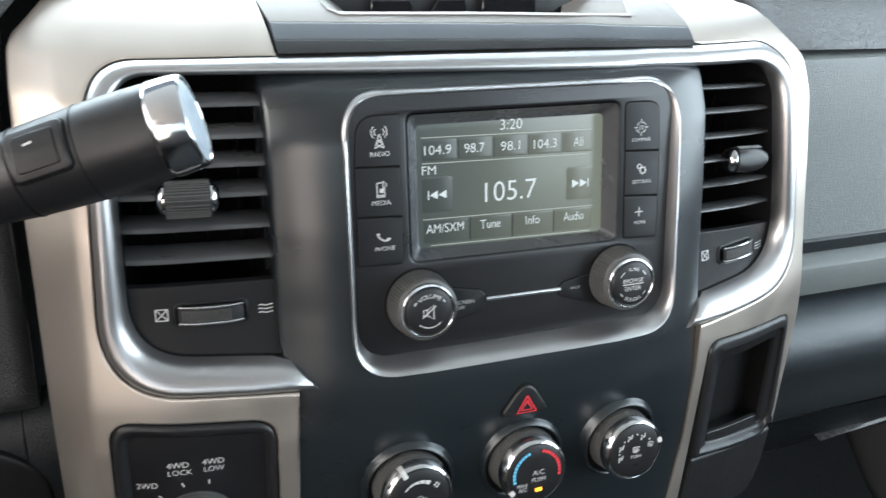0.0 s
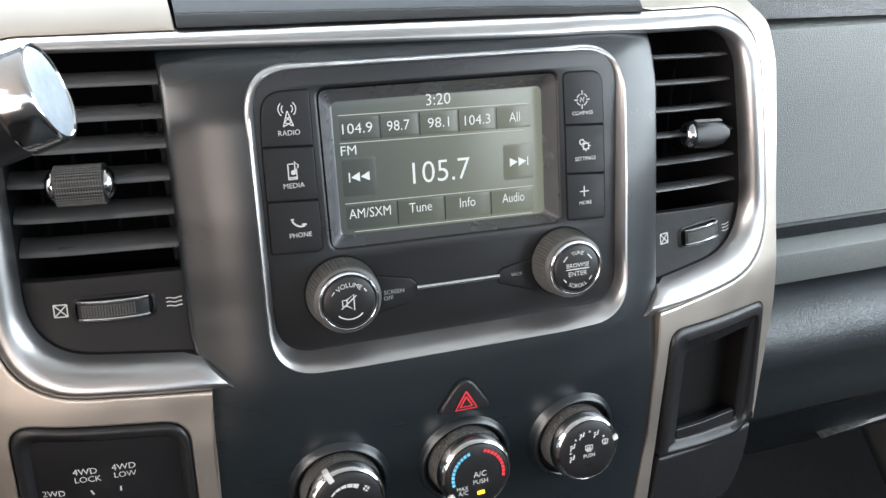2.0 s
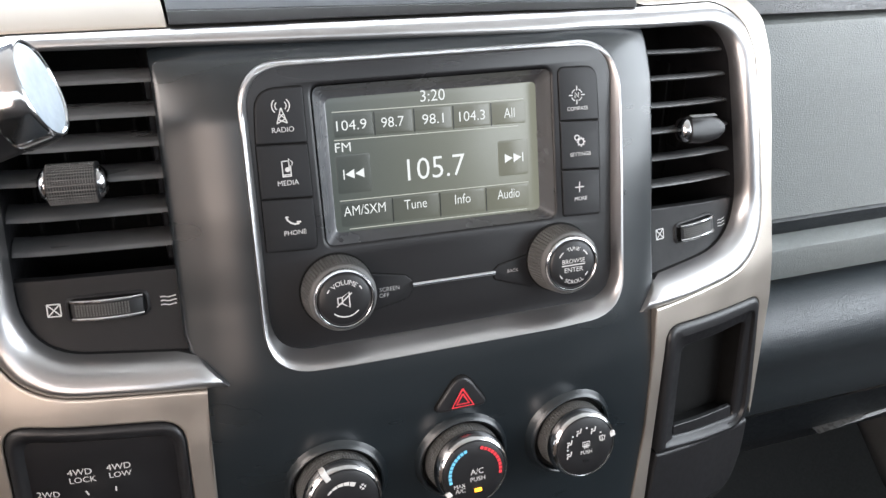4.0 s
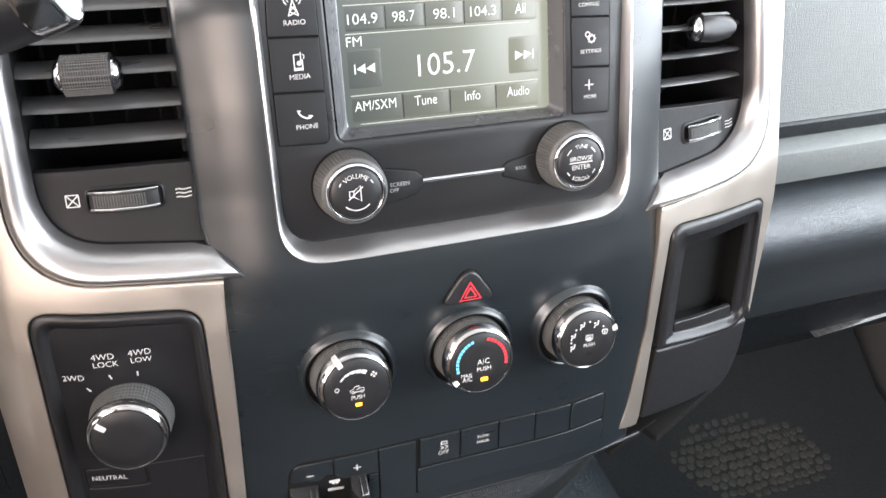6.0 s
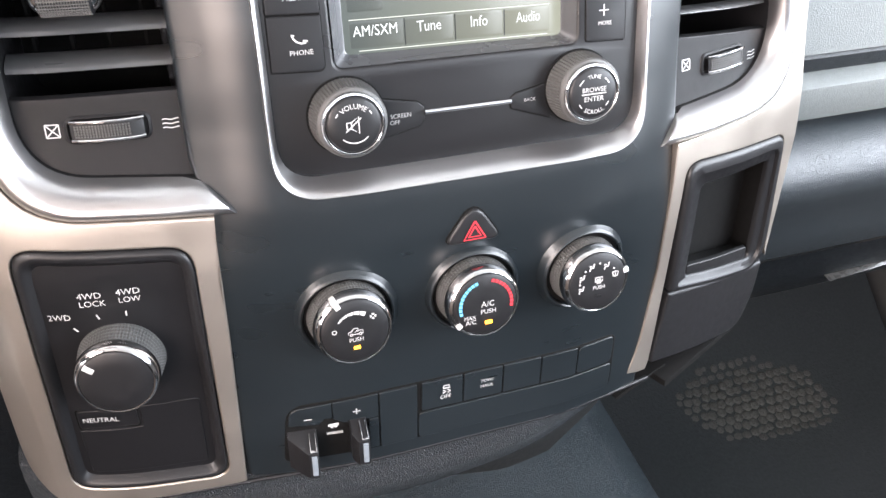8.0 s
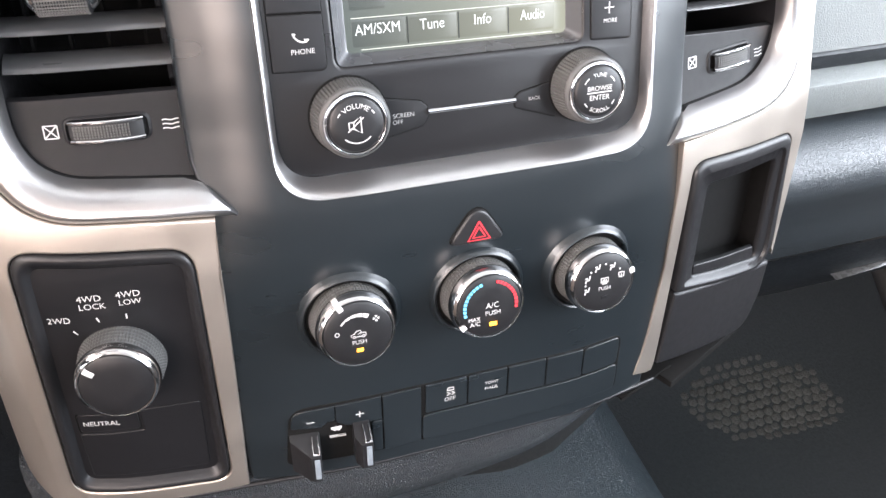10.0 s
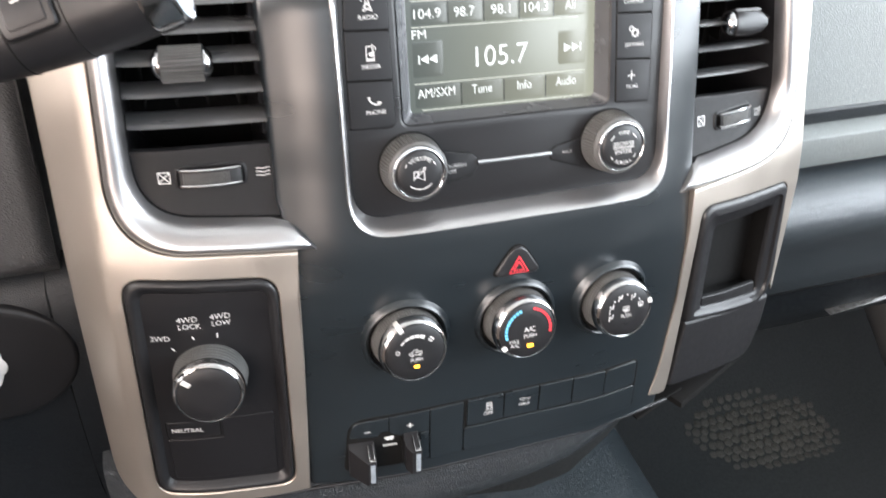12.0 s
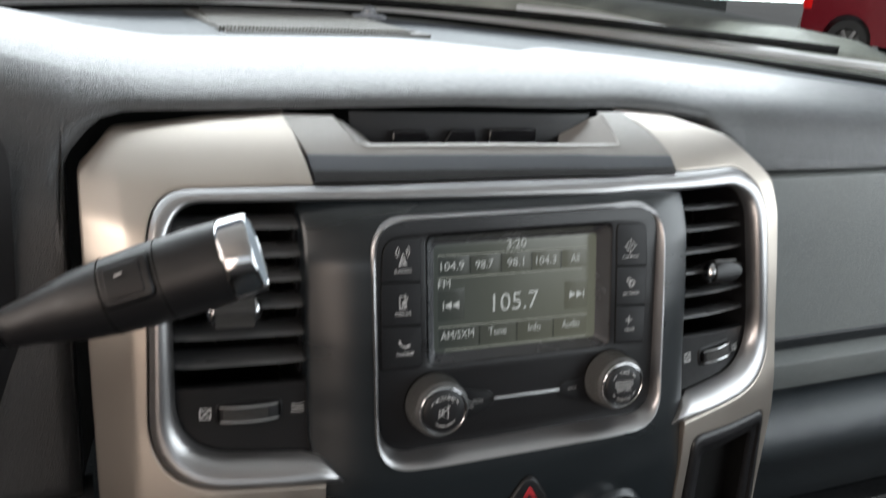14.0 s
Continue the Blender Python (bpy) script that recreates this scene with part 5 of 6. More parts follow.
# instrument cluster behind its opening
cl = thing("instrument_cluster", Vector((-0.40, 0.12, 0.70)), "instrument cluster with smoked lens and thin grey bezel", "instrument cluster")
ob_ = corners([(-0.62, 0.6175, 0.02), (-0.2790, 0.6175, 0.020), (-0.2700, 0.7990, 0.02), (-0.62, 0.7990, 0.02)], 8, True, 6)
rows = []
for ins, y in ((-0.014, 0.0800), (-0.003, 0.0780), (-0.001, 0.0768), (0.001, 0.0772), (0.0022, 0.080), (0.0028, 0.086), (0.0032, 0.094)):
    rows.append([Vector((p.x, y + (0.010 * max(0, (p.y - 0.70) / 0.1) ** 2), p.y)) for p in inset(ob_, ins)])
part("lip", tube([Vector((p.x, 0.0762 + (0.010 * max(0, (p.y - 0.70) / 0.1) ** 2), p.y)) for p in inset(ob_, 0.001)] + [Vector((inset(ob_, 0.001)[0].x, 0.0762, inset(ob_, 0.001)[0].y))], 0.0009, 8), FRAME, cl, "thin grey lip")
part("bezel", loft(rows, True), BLACK, cl, "black bezel", sharp=60)
lens_ = inset(ob_, 0.0030)
rows = [[Vector((-0.45 + (p.x + 0.45) * k, 0.089 + bow + 0.010 * max(0, (0.705 + (p.y - 0.705) * k - 0.70) / 0.1) ** 2, 0.705 + (p.y - 0.705) * k)) for p in lens_] for k, bow in ((1.0, 0.0), (0.95, 0.0003), (0.85, 0.0008), (0.7, 0.0014), (0.5, 0.002))]
part("lens", loft(rows, True, True), LENS, cl, "smoked glossy lens")

# lower column trim and ignition
lt = part("column_trim", loft([[Vector((x, y - 0.02 * max(0, (-0.30 - x) / 0.1), z)) for x in [-0.78, -0.5, -0.40, -0.34, -0.30, -0.27, -0.2475]] for y, z in
                                ((0.10, 0.596), (0.082, 0.590), (0.0745, 0.583), (0.072, 0.57), (0.072, 0.53), (0.075, 0.48), (0.085, 0.42), (0.12, 0.34), (0.16, 0.25))]), VINYL_FINE, None, sharp=60)
tagged(lt, "grained black lower dash trim beside the steering column", "dashboard trim")
st = part("trim_strip", loft([[Vector((x, y, z)) for x in (-0.2465, -0.2455, -0.240, -0.2335, -0.2325)] for y, z in ((0.095, 0.596), (0.080, 0.59), (0.074, 0.583), (0.071, 0.56), (0.072, 0.50), (0.076, 0.45), (0.09, 0.40))]), VINYL_FINE, None, sharp=60)
tagged(st, "narrow grained black strip between column trim and stack", "dashboard trim")
ig = thing("ignition_switch", Vector((-0.301, 0.072, 0.547)), "round ignition switch with silver ring marked for starting", "ignition switch")
im = Matrix.Translation((-0.3020, 0.0715, 0.5475)) @ pose(0, 0, 0, 90, 0, 8)
part("pocket", lathe(Matrix.Translation((-0.2850, 0.0715, 0.5425)) @ pose(0, 0, 0, 90), [(0.0475, -0.004), (0.0470, 0.0010), (0.0460, 0.0022), (0.0440, 0.0028), (0.0400, 0.0030), (0.0300, 0.0030), (0.0100, 0.0028)], 64, 0.84, False), BLACK, ig, "raised smooth oval surround")
ring = part("ring", lathe(im, [(0.0275, -0.002), (0.0275, 0.0045), (0.0268, 0.0058), (0.0235, 0.0066), (0.0215, 0.0062), (0.0205, 0.0040)], 64, 1, False), PALE, ig, "satin silver ring")
part("barrel", lathe(im, [(0.0206, 0.0035), (0.0120, 0.0036), (0.0115, 0.0080), (0.0080, 0.0085), (0.0, 0.0085)], 48, 1, False), BLACK, ig, "black lock barrel")
for words, a, w in (("ON", 90, 0.0050), ("START", 47, 0.0105)):
    q = im @ pose(0, 0, 0, 0, 0, a - 90) @ pose(0, 0.0170, 0.0037)
    text(words, q, w, WHITE, ig)
key = thing("ignition_key", Vector((-0.296, 0.05, 0.545)), "black plastic car key in the ignition with white paper tag", "key")
kh = corners([(-0.011, -0.013, 0.006), (0.011, -0.013, 0.006), (0.009, 0.014, 0.008), (-0.009, 0.014, 0.008)], 6, True, 2)
km = Matrix.Translation((-0.2945, 0.034, 0.5400)) @ pose(0, 0, 0, 90, -24, 62)
part("key_head", plate(lambda x, z, d: km @ Vector((x, z, d)), kh, 0.004, 0.008, 0.003, [rect(-0.004, 0.004, 0.004, 0.010, 0.003)]), BLACK, key, "black key head")
part("blade", box(Matrix.Translation((-0.3010, 0.055, 0.5462)), 0.003, 0.030, 0.008), CHROME, key)
part("key_ring", tube([Vector((-0.2930 + 0.008 * math.cos(a), 0.030 + 0.003 * math.sin(a), 0.5330 + 0.008 * math.sin(a))) for a in [2 * math.pi * k / 24 for k in range(25)]], 0.0008, 8), CHROME, key, "wire key ring")
tg = rect(-0.016, -0.045, 0.016, 0.0, 0.003)
tm_ = Matrix.Translation((-0.2950, 0.026, 0.5290)) @ pose(0, 0, 0, 80, 28, 10)
part("paper_tag", plate(lambda x, z, d: tm_ @ Vector((x, z, d)), tg, 0.0002, 0.0004, 0.0001), PAPER, key, "blank white paper tag")


# ---- gear shifter on the column ----
sh = thing("gear_shifter", Vector((-0.255, 0.002, 0.739)), "black column gear shifter with chrome tip and thumb button", "gear lever")
A, B = Vector((-0.2560, -0.003, 0.7393)), Vector((-0.1698, -0.0188, 0.7681))
ax = (B - A).normalized()
sm = Matrix.Translation(A) @ ax.to_track_quat("Z", "Y").to_matrix().to_4x4()
LEN = (B - A).length
part("grip", lathe(sm, [(0.0072, -0.002), (0.0085, -0.0005), (0.0092, 0.003), (0.0102, 0.010), (0.0128, 0.020), (0.0146, 0.028), (0.0161, 0.040), (0.0174, 0.060), (0.0178, 0.080), (0.0174, LEN - 0.0006)], 48), BLACK, sh, "smooth black grip", sharp=40)
part("grip_seam", lathe(sm @ Matrix.Translation((0, 0, 0.0425)), [(0.0163, -0.0004), (0.0166, 0.0), (0.0164, 0.0004)], 48, 1, False), GROOVE, sh)
part("grip_seam", lathe(sm @ Matrix.Translation((0, 0, 0.0660)), [(0.0174, -0.0004), (0.01775, 0.0), (0.0174, 0.0004)], 48, 1, False), GROOVE, sh)
part("chrome_cap", lathe(sm @ Matrix.Translation((0, 0, LEN)), [(0.0170, -0.001), (0.0177, 0.0002), (0.0178, 0.0010), (0.0176, 0.0060), (0.0172, 0.0106), (0.0168, 0.0117), (0.0162, 0.0122), (0.0155, 0.0121), (0.0151, 0.0116)], 56, 1, False), CHROME, sh, "bright chrome cap")
part("end_button", lathe(sm @ Matrix.Translation((0, 0, LEN)), [(0.0152, 0.0115), (0.0144, 0.0118), (0.0080, 0.0115), (0.0, 0.0113)], 40, 1, False), WORN, sh, "worn pale end button")
# thumb button faces the driver
c0 = A + ax * 0.0535
nrm = (Vector((-0.215, -0.36, 0.85)) - c0)
nrm = (nrm - ax * nrm.dot(ax)).normalized()
nrm = Matrix.Rotation(radians(-26), 3, ax) @ nrm
bmx = Matrix((ax, nrm.cross(ax), nrm)).transposed().to_4x4()
bmx.translation = c0


def curl(x, z, d):
    r = 0.0168 + 0.0009 * min(1.0, max(0.0, (x + 0.012) / 0.02))
    a = z / r
    return bmx @ Vector((x, (r + d) * math.sin(a), (r + d) * math.cos(a)))


btn_o = rect(-0.0105, -0.0100, 0.0105, 0.0090, 0.003, 4, 4)
part("button_gap", plate(curl, inset(btn_o, -0.0008), 0.0002, 0.001, 0.0003, [], 0.003), GROOVE, sh)
tb = part("thumb_button", plate(curl, btn_o, 0.0014, 0.003, 0.0012, [], 0.003), BLACK, sh, "square thumb button")
part("thumb_pad", plate(curl, rect(-0.0075, -0.0070, 0.0075, 0.0055, 0.0015, 3, 3), 0.0019, 0.002, 0.0005, [], 0.003), BUTTON, tb)
part("button_mark", strokes(bmx @ pose(-0.001, 0.0010, 0.0204), [[(-0.0016, 0), (0.0016, 0.0004)]], 0.0008), WHITE, tb)
stalk = [A + Vector((0.004, 0, 0.0012)), A, A + Vector((-0.012, 0.001, -0.0038)), Vector((-0.285, 0.0055, 0.7285)), Vector((-0.32, 0.012, 0.712)), Vector((-0.37, 0.018, 0.692)), Vector((-0.44, 0.022, 0.680))]
part("stalk", tube(stalk, [0.0072, 0.0072, 0.0078, 0.0080, 0.0085, 0.009, 0.009], 20), GLOSS, sh, "glossy black stalk")
part("chrome_strip", tube([p + Vector((0, -0.004, 0.0062)) for p in stalk[2:]], 0.0016, 8), CHROME, sh, "bright strip along the stalk")
col = thing("steering_column", Vector((-0.478, 0.0, 0.68)), "black steering column shroud behind the wheel", "steering column")
part("shroud", tube([Vector((-0.478, -0.125, 0.715)), Vector((-0.478, -0.03, 0.685)), Vector((-0.478, 0.078, 0.650))], [0.040, 0.050, 0.054], 28), VINYL_FINE, col)
# unseen wheel, added; it blocks part of the driver side light
whl = thing("steering_wheel", Vector((-0.478, -0.155, 0.73)), "dark leather steering wheel, added out of view", "steering wheel")
wx, wu = Vector((1, 0, 0)), Vector((0, math.sin(radians(25)), math.cos(radians(25))))
wc = Vector((-0.478, -0.155, 0.73))
wn = Vector((0, -math.cos(radians(25)), math.sin(radians(25))))
rows = []
for k in range(72):
    a = 2 * math.pi * k / 72
    out = wx * math.cos(a) + wu * math.sin(a)
    rows.append([wc + out * (0.195 + 0.0155 * math.cos(b)) + wn * (0.017 * math.sin(b)) for b in [2 * math.pi * j / 16 for j in range(16)]])
part("rim", loft(rows + [rows[0]], True), VINYL_FINE, whl, "grained leather rim", sharp=80)
part("hub", tube([wc - wn * 0.035, wc - wn * 0.01, wc + wn * 0.012, wc + wn * 0.018], [0.055, 0.075, 0.070, 0.05], 32), BLACK, whl, "black hub")
for a in (0, 180, 270):
    out = wx * math.cos(radians(a)) + wu * math.sin(radians(a))
    part("spoke", tube([wc + out * 0.05, wc + out * 0.12, wc + out * 0.19], [0.024, 0.017, 0.014], 16), BLACK, whl)


# ---- passenger side dash ----
def dash_side(name, pts, mat, x0, x1, label, category, n=20, bow=0.0):
    rows = [[Vector((x0 + (x1 - x0) * k / n, y + bow * ((x0 + (x1 - x0) * k / n) - 0.2), z)) for k in range(n + 1)] for y, z in pts]
    return part(name, loft(rows), mat, category, label, sharp=40)


pdash = thing("passenger_dashboard", Vector((0.49, 0.11, 0.56)), "grey grained passenger side dashboard with pale ledge and rolled edge", "dashboard")
dash_side("upper_door", [(0.150, 0.7470), (0.1200, 0.7470), (0.1172, 0.7455), (0.1160, 0.7420), (0.1130, 0.70), (0.1095, 0.66), (0.1075, 0.62), (0.1070, 0.6155), (0.1090, 0.6145), (0.15, 0.6145)], VINYL_GREY, 0.2165, 0.76, "grey grained upper door", pdash)
# same skin as the door; the overhang's shade is put into a darker material
dash_side("recess", [(0.15, 0.6140), (0.1092, 0.6140), (0.1080, 0.6120), (0.1100, 0.6026), (0.1112, 0.6012)], VINYL_FINE, 0.2165, 0.76, "grained strip below the upper door, darkened for its shade", pdash)
dash_side("ledge", [(0.15, 0.6024), (0.1095, 0.6016), (0.0978, 0.5978), (0.0964, 0.5968), (0.0961, 0.5952), (0.0985, 0.5840), (0.1012, 0.5722), (0.1022, 0.5706), (0.15, 0.5700)], VINYL_GREY, 0.2165, 0.76, "pale grey grained ledge", pdash)
dash_side("rolled_edge", [(0.16, 0.5640), (0.105, 0.5630), (0.088, 0.5605), (0.0765, 0.5540), (0.0705, 0.5440), (0.0696, 0.5365), (0.0712, 0.5290), (0.0765, 0.5195), (0.0860, 0.5075), (0.0985, 0.4890), (0.1125, 0.4630), (0.1260, 0.4330), (0.1280, 0.4310)], VINYL, 0.2000, 0.76, "dark grained rolled edge", pdash)
gb = thing("glove_box", Vector((0.48, 0.15, 0.37)), "black lower glove box with worn grey edged latch handle", "glove box")
dash_side("door", [(0.1275, 0.4295), (0.1290, 0.4280), (0.1400, 0.4065), (0.1580, 0.3765), (0.1750, 0.3535), (0.2050, 0.3185), (0.2450, 0.2885), (0.2950, 0.2735)], VINYL_FINE, 0.2000, 0.76, "black glove box door", gb)
rows = []
for k in range(21):
    t = k / 20
    x = 0.412 + 0.19 * t
    w = 0.0045 * min(1.0, t * 3.5) ** 0.7
    yy = 0.1640
    rows.append([Vector((x, yy - 0.001, 0.3630 + 0.008 * min(1, t * 2))), Vector((x, yy - 0.006, 0.3635 + 0.008 * min(1, t * 2) + 0.15 * w)), Vector((x, yy - 0.004, 0.3635 + 0.008 * min(1, t * 2) + 0.6 * w)), Vector((x, yy + 0.006, 0.3640 + 0.008 * min(1, t * 2) + 0.7 * w))])
part("handle", loft(rows), LEVER, gb, "worn dark grey handle edge")


# ---- below the stack ----
kb = part("lower_bolster", loft([[Vector((x, 0.006 + y + 0.10 * max(0.0, (abs(x + 0.02) - 0.06)) ** 1.3 + S(x, 0.46) - S(0, 0.46), z + 1.7 * (max(0.0, x + 0.03)) ** 2)) for x in [-0.24 + 0.36 * k / 30 for k in range(31)]]
                                 for y, z in ((0.030, 0.459), (0.006, 0.4585), (0.001, 0.4560), (0.000, 0.4430), (0.003, 0.4250), (0.012, 0.4050), (0.030, 0.3880), (0.070, 0.3780), (0.14, 0.380))]), BOLSTER, None, sharp=60)
tagged(kb, "black grained cover curving away under the stack", "dashboard trim")
# added black sheet, cut to the outline of the shade over the tunnel
ap = part("gap_shade", loft([[Vector((x, y, float(np.interp(x, [-0.26, -0.05, 0.01, 0.08, 0.117, 0.150, 0.185], [0.312, 0.300, 0.289, 0.275, 0.283, 0.318, 0.372])) * (1 - k) + 0.405 * k)) for x in [-0.26 + 0.445 * i / 40 for i in range(41)]]
                               for y, k in ((0.150, 1.0), (0.118, 1.0), (0.112, 0.9), (0.112, 0.04), (0.116, 0.0), (0.150, 0.0))]), CARPET, None, sharp=60)
tagged(ap, "matte black sheet standing in for the shade behind the lower cover", "dashboard trim")
te = part("lower_edge", tube([W(x, 0.4624 + 0.004 * (x + 0.15) * 2.5, 0.0012) for x in [-0.215 + 0.335 * k / 24 for k in range(25)]], 0.0013, 10), BLACK, None)
tagged(te, "thin black edge strip along the bottom of the stack", "dashboard trim")
cn = thing("stack_bracket", Vector((0.175, 0.05, 0.44)), "small dark bracket and clip under the stack corner", "bracket")
part("arm", box(Matrix.Translation((0.168, 0.040, 0.4535)) @ pose(0, 0, 0, 0, -8, 22), 0.075, 0.03, 0.006, 0.002), GROOVE, cn)
part("clip", box(Matrix.Translation((0.186, 0.040, 0.4560)) @ pose(0, 0, 0, 0, -12, 26), 0.020, 0.006, 0.004, 0.001), SATIN, cn, "bright clip")
part("tongue", box(Matrix.Translation((0.125, 0.030, 0.4470)) @ pose(0, 0, 0, 0, -20, 10), 0.040, 0.02, 0.003, 0.001), GROOVE, cn)

# floor tunnel, mat and the cab shell that closes the place
rows = []
for y in [-1.2 + 0.10 * k for k in range(20)]:
    lift = 0.10 * max(0.0, (y + 0.1)) ** 1.2 if y > -0.1 else 0
    rows.append([Vector((x, y, z + lift * (1 if z > 0.02 else 0.0))) for x, z in ((-0.30, 0.004), (-0.28, 0.03), (-0.262, 0.10), (-0.245, 0.16), (-0.205, 0.190), (-0.10, 0.203), (0, 0.206), (0.10, 0.203), (0.205, 0.190), (0.245, 0.16), (0.262, 0.10), (0.28, 0.03), (0.30, 0.004))])
tn = part("floor_tunnel", loft(rows), TUNNEL, None, sharp=60)
tagged(tn, "dark grained vinyl over the transmission tunnel", "floor", kind="structure")
fl = part("floor", box(Matrix.Translation((0, -0.22, -0.02)), 1.60, 2.26, 0.04), CARPET)
tagged(fl, "dark cab floor", "floor", kind="structure")
mt_ = thing("floor_mat", Vector((0.5, 0.1, 0.0)), "dark rubber passenger floor mat with paler honeycomb cells for its sunlit patch", "floor mat")


def mat_height(y):
    return float(np.interp(y, [-0.6, 0.10, 0.28, 0.36, 0.50, 0.62], [0.006, 0.006, 0.010, 0.04, 0.16, 0.30]))


part("mat_sheet", loft([[Vector((x, y, mat_height(y))) for x in (0.24, 0.40, 0.60, 0.78)] for y in (-0.60, 0.10, 0.28, 0.36, 0.50, 0.62)]), CARPET, mt_, sharp=70)
# cells fill only the patch the sun falls on, thinning out at its rim
hx = bmesh.new()
ring = [[hx.verts.new((r * math.sin(math.pi * i / 3), r * math.cos(math.pi * i / 3), h)) for i in range(6)] for r, h in ((0.0074, -0.0004), (0.0067, 0.0008), (0.0045, 0.0018), (0.0020, 0.0021))]
ring_faces(hx, ring)
hx.faces.new(ring[-1])
sunlit_cell = part("sunlit_cell", hx, MAT_SUNLIT, mt_, sharp=50)
rnd, first = random.Random(7), True
for j in range(12):
    for k in range(-1, 20):
        cx, cy = 0.425 + 0.0124 * (k + 0.5 * (j % 2)), 0.260 + 0.0109 * j
        u, v = (cx - 0.540) / 0.108, (cy - 0.318) / 0.058
        if abs(u + 0.25 * v) ** 2.4 + abs(v) ** 2.4 > 0.88 + rnd.uniform(-0.12, 0.10):
            continue
        up = math.degrees(math.atan((mat_height(cy + 0.01) - mat_height(cy - 0.01)) / 0.02))
        c = sunlit_cell if first else new("sunlit_cell", sunlit_cell.data)
        first = False
        c.parent, c.matrix_parent_inverse = mt_, mt_.matrix_basis.inverted()
        far = abs(u + 0.25 * v) ** 2.4 + abs(v) ** 2.4
        big = rnd.uniform(0.94, 1.02) * (1 - 0.28 * far ** 2)
        c.matrix_basis = pose(cx + rnd.uniform(-0.0018, 0.0018), cy + rnd.uniform(-0.0018, 0.0018), mat_height(cy), up + rnd.uniform(-2, 2), rnd.uniform(-2, 2), rnd.uniform(-9, 9)) @ Matrix.Diagonal((big, big * rnd.uniform(0.94, 1.0), 1 - 0.7 * min(1.0, far), 1))
fwall = part("firewall", box(Matrix.Translation((0, 0.90, 0.36)), 1.60, 0.03, 0.76), CARPET)
tagged(fwall, "dark firewall behind the dashboard", "wall", kind="structure")
back_w = part("wall_back", box(Matrix.Translation((0, -1.32, 0.42)), 1.64, 0.05, 0.84), TRIM_DARK)
tagged(back_w, "dark back wall of the cab", "wall", kind="structure")
for s in (-1, 1):
    d_ = part("wall_door", box(Matrix.Translation((s * 0.835, -0.33, 0.315)), 0.04, 1.96, 0.63), DOOR_TAN if s < 0 else TRIM_DARK)
    tagged(d_, "dark door lining below the side window", "wall", kind="structure")
    p_ = part("window_pillar", box(Matrix.Translation((s * 0.80, -0.70, 1.0)), 0.07, 0.12, 0.5), LINING)
    tagged(p_, "light pillar between the side windows", "pillar", kind="structure")
    a_ = part("windscreen_pillar", tube([Vector((s * 0.80, 0.30, 0.76)), Vector((s * 0.76, 0.24, 1.02)), Vector((s * 0.72, 0.16, 1.24))], 0.045, 12), LINING)
    tagged(a_, "light windscreen pillar", "pillar", kind="structure")
    c_ = part("rear_pillar", box(Matrix.Translation((s * 0.76, -1.30, 1.0)), 0.14, 0.10, 0.5), LINING)
    tagged(c_, "light rear pillar", "pillar", kind="structure")
rf = part("ceiling", box(Matrix.Translation((0, -0.54, 1.265)), 1.60, 1.60, 0.05, 0.01), LINING)
tagged(rf, "light cab headliner", "ceiling", kind="structure")
gl = part("window_windscreen", loft([[Vector((x, glass_base(x) + 0.012, 0.768)) for x in [-0.75 + 0.15 * k for k in range(11)]], [Vector((x * 0.92, 0.27 - 0.09 * (x / 0.75) ** 2, 1.250)) for x in [-0.75 + 0.15 * k for k in range(11)]]]), GLASS, None)
tagged(gl, "clear windscreen glass", "window", kind="structure")
gl.visible_shadow = False


# ---- outside ----
gr = part("ground", box(Matrix.Translation((0, 0, -0.90)), 600, 600, 0.1), ASPHALT)
tagged(gr, "grey asphalt of a parking lot", "ground", kind="structure")
BODY_GREY = material("silver body paint", (0.42, 0.42, 0.40), 0.3, metal=0.6, coat=0.6)
# strong blotches in the base colour imitate trees and sky mirrored in the paint
HOOD = material("grey green paint with painted reflections", (0.105, 0.11, 0.095), 0.55, var=0.9, patch=26, coat=0.1, stretch=2.5)
BODY_RED = material("dark red body paint", (0.17, 0.010, 0.018), 0.25, metal=0.2, coat=0.8)
BODY_DARK = material("dark body paint", (0.03, 0.035, 0.035), 0.25, coat=0.8)
TYRE = material("tyre rubber", (0.02, 0.02, 0.02), 0.8, grain=200, relief=0.001)
TAIL = material("red lamp plastic", (0.7, 0.01, 0.01), 0.2)
CAR_GLASS = material("dark car glass", (0.01, 0.012, 0.013), 0.05)
seal = part("windscreen_seal", tube([Vector((x, glass_base(x) + 0.004, 0.777 - 0.03 * max(0.0, x - 0.2))) for x in [-0.74 + 0.04 * k for k in range(38)]], 0.004, 8), GROOVE)
tagged(seal, "black seal along the foot of the windscreen", "seal", kind="structure")
cw = thing("cowl", Vector((0, 0.95, 0.74)), "grey cowl panel with vents outside the windscreen", "cowl")
rows = [[Vector((x, glass_base(x) + dy, z)) for x in [-0.76 + 0.04 * k for k in range(39)]] for dy, z in ((0.015, 0.760), (0.03, 0.764), (0.10, 0.762), (0.14, 0.752), (0.17, 0.735))]
part("cowl_panel", loft(rows), HOOD, cw)
part("cowl_rail", tube([Vector((x, glass_base(x) + 0.085, 0.772)) for x in [-0.74 + 0.04 * k for k in range(38)]], 0.007, 8), GREY_PRINT, cw, "pale cowl rail")
hd = thing("hood", Vector((0, 1.5, 0.70)), "grey-green hood of the truck beyond the windscreen, with painted reflections", "hood")
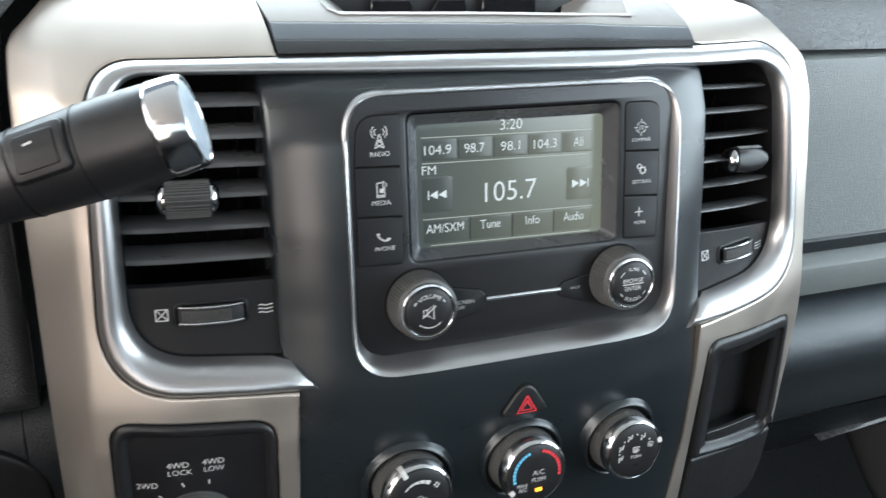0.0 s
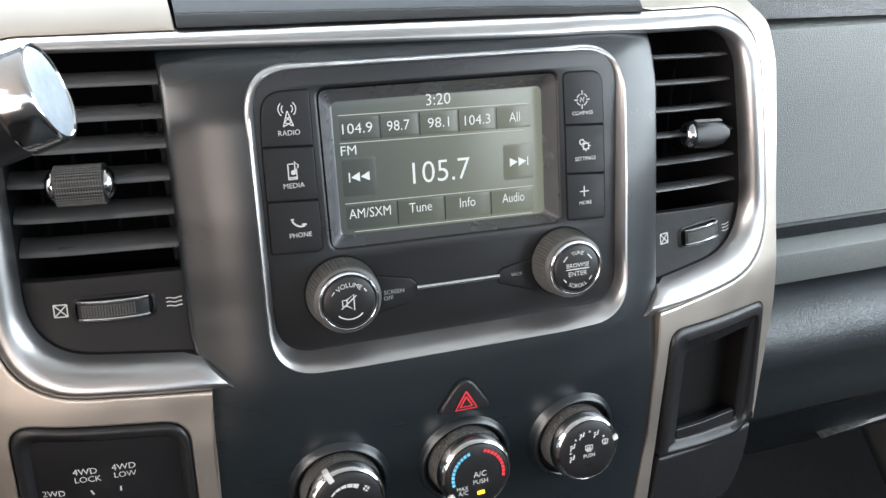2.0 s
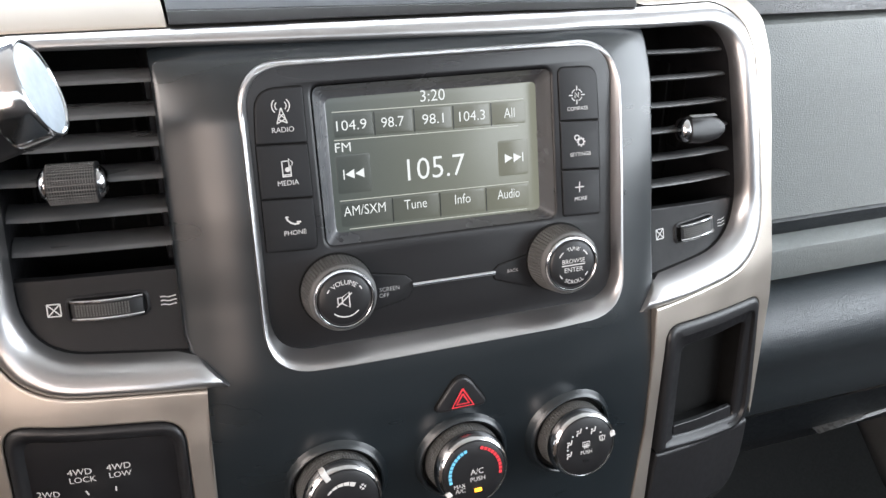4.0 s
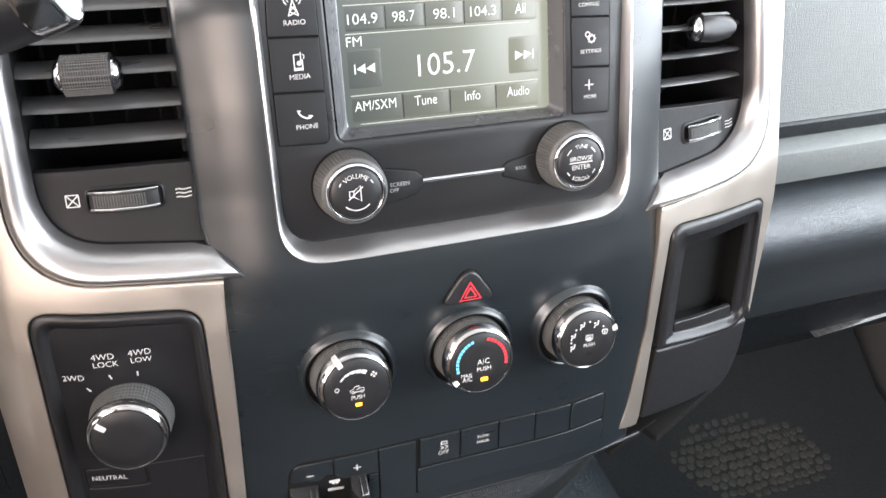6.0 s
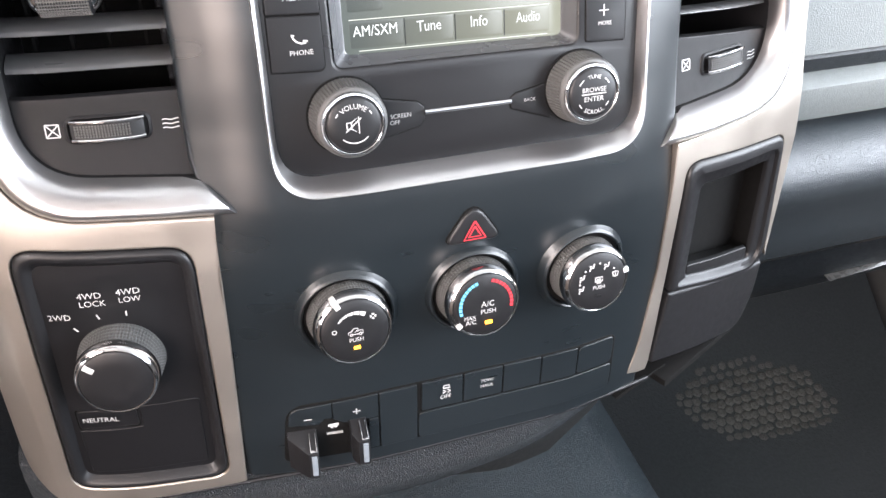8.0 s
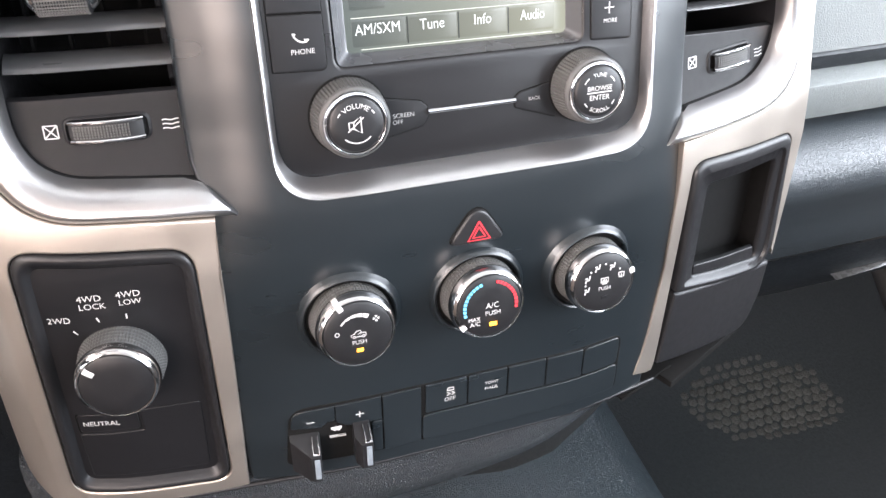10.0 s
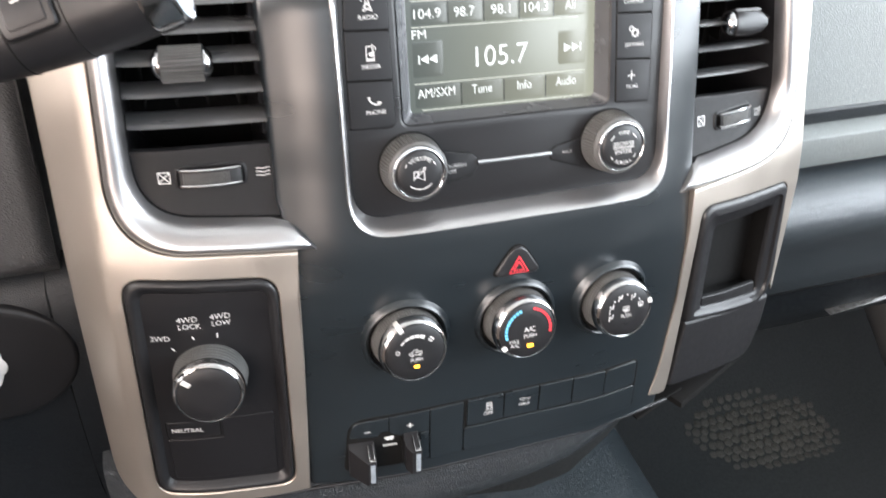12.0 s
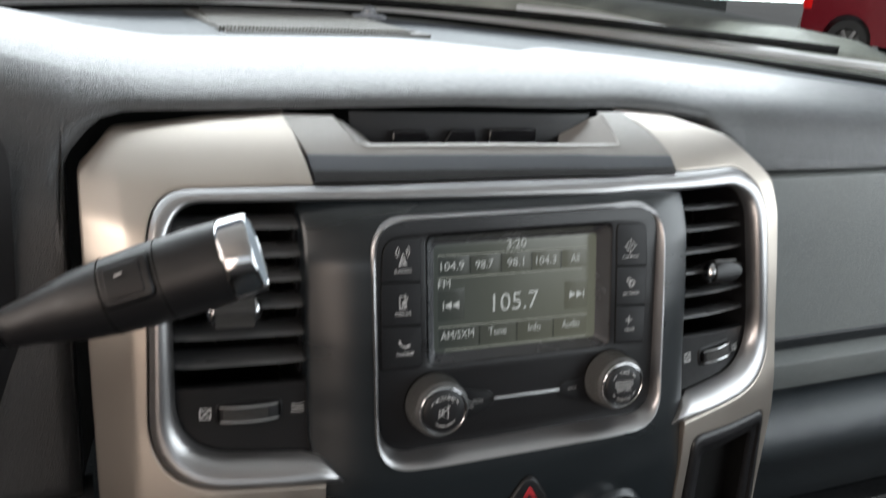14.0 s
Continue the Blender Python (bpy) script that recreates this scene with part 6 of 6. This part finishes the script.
rows = [[Vector((x, y + glass_base(x) - 0.87, z - 0.012 * (x / 0.8) ** 2 - 0.10 * max(0.0, (abs(x) - 0.74) / 0.11) ** 2 + 0.016 * math.exp(-((abs(x) - 0.45) / 0.1) ** 2))) for x in [-0.85 + 0.05 * k for k in range(35)]] for y, z in ((1.03, 0.73), (1.06, 0.790), (1.10, 0.806), (1.4, 0.812), (1.8, 0.792), (2.15, 0.725), (2.25, 0.64), (2.28, 0.30))]
part("hood_panel", loft(rows), HOOD, hd)
for x0, x1, nm in ((-0.62, 0.02, ""), (0.06, 0.66, "")):
    wp = thing("wiper", Vector((x0, glass_base(x0) + 0.10, 0.77)), "black windscreen wiper with pale arm lying on the cowl", "wiper", "windscreen wipers")
    n_ = 12
    path = [Vector((x0 + (x1 - x0) * k / n_, glass_base(x0 + (x1 - x0) * k / n_) + 0.045, 0.789)) for k in range(n_ + 1)]
    part("blade", tube(path, 0.006, 8), GROOVE, wp)
    part("arm", tube([Vector((x1, glass_base(x1) + 0.10, 0.772)), Vector(((x0 + x1) / 2 + 0.1, glass_base((x0 + x1) / 2 + 0.1) + 0.075, 0.795)), Vector(((x0 + x1) / 2, glass_base((x0 + x1) / 2) + 0.05, 0.797))], 0.006, 8), GREY_PRINT, wp, "pale worn arm")


def wheel(m, r, parent):
    t = part("wheel", lathe(m, [(r * 0.62, -0.10), (r * 0.95, -0.10), (r, -0.06), (r, 0.06), (r * 0.95, 0.10), (r * 0.64, 0.10), (r * 0.60, 0.05)], 32, 1, False), TYRE, parent, "black tyre on bright alloy rim")
    part("rim", lathe(m, [(r * 0.63, 0.085), (r * 0.60, 0.06), (r * 0.55, 0.02), (0.0, 0.02)], 32, 1, False), TRIM_DARK, t)
    for k in range(6):
        part("spoke", box(m @ pose(0, 0, 0.06, 0, 0, 60 * k) @ pose(r * 0.32, 0, 0), r * 0.55, r * 0.16, 0.03, 0.008), SATIN, t)


def vehicle(name, m, paint, label, length=5.2, width=1.95, height=1.85, clear=0.42, bumper=None):
    """A parked sport utility vehicle: body with wheel arches, cabin, lamps and wheels."""
    ob = thing(name, m, label, "car", "parked vehicles")
    L, H = length / 2, height
    side = [(-L, 0.55), (-L + 0.05, clear), (-L + 0.38, clear)]
    side += [(-L + 0.82 + 0.42 * math.cos(radians(a)), 0.40 + 0.42 * math.sin(radians(a))) for a in range(180, -1, -20)]
    side += [(L - 1.42, clear)] + [(L - 1.0 + 0.42 * math.cos(radians(a)), 0.40 + 0.42 * math.sin(radians(a))) for a in range(180, -1, -20)]
    side += [(L - 0.05, clear), (L, 0.6), (L - 0.02, 0.95), (L - 0.25, 1.08), (L - 1.35, 1.14), (-L + 0.04, 1.14), (-L, 1.05)]
    rows = [[m @ Vector((x, y, z)) for x, z in side] for y in (-width / 2, width / 2)]
    bm = loft(rows, True, True)
    part("body", bm, paint, ob)
    cab = [(-L + 0.06, 1.13), (-L + 0.30, H - 0.04), (-L + 0.5, H), (L - 2.3, H), (L - 1.9, H - 0.06), (L - 1.38, 1.13)]
    part("cabin", loft([[m @ Vector((x, y * (1 if z < 1.2 else 0.86), z)) for x, z in cab] for y in (-width / 2 + 0.03, width / 2 - 0.03)], True, True), paint, ob)
    for s in (-1, 1):
        for x0, x1 in ((-L + 0.45, -L + 1.25), (-L + 1.35, -L + 2.3), (-L + 2.4, L - 1.95)):
            bm = bmesh.new()
            bm.faces.new([bm.verts.new(m @ Vector(p)) for p in ((x0, s * (width / 2 - 0.045), 1.20), (x1, s * (width / 2 - 0.045), 1.20), (x1 - 0.05, s * (width / 2 * 0.87 - 0.02), H - 0.12), (x0 + 0.05, s * (width / 2 * 0.87 - 0.02), H - 0.12))])
            bmesh.ops.solidify(bm, geom=bm.faces[:], thickness=0.02)
            part("window", bm, CAR_GLASS, ob)
        part("tail_lamp", box(m @ Matrix.Translation((-L + 0.06, s * (width / 2 - 0.10), 1.0)), 0.16, 0.22, 0.36, 0.03), TAIL, ob, "red tail lamp")
        part("bumper_corner", box(m @ Matrix.Translation((-L + 0.05, s * (width / 2 - 0.35), 0.58)), 0.24, 0.65, 0.2, 0.05), bumper or BODY_GREY, ob)
        for x in (-L + 0.82, L - 1.0):
            wheel(m @ Matrix.Translation((x, s * (width / 2 - 0.12), 0.37)) @ pose(0, 0, 0, -90 * s), 0.37, ob)
    return ob


vehicle("parked_suv", Matrix.Translation((12.43, 8.83, -0.85)) @ pose(0, 0, 0, 0, 0, -75), BODY_RED, "dark red sport utility vehicle parked on the lot")
vehicle("parked_suv", Matrix.Translation((7.05, 12.7, -0.85)) @ pose(0, 0, 0, 0, 0, -30), BODY_DARK, "dark sport utility vehicle parked further off", bumper=BODY_DARK)
vehicle("parked_suv", Matrix.Translation((3.4, 19.0, -0.85)) @ pose(0, 0, 0, 0, 0, 165), BODY_GREY, "silver sport utility vehicle parked far off")
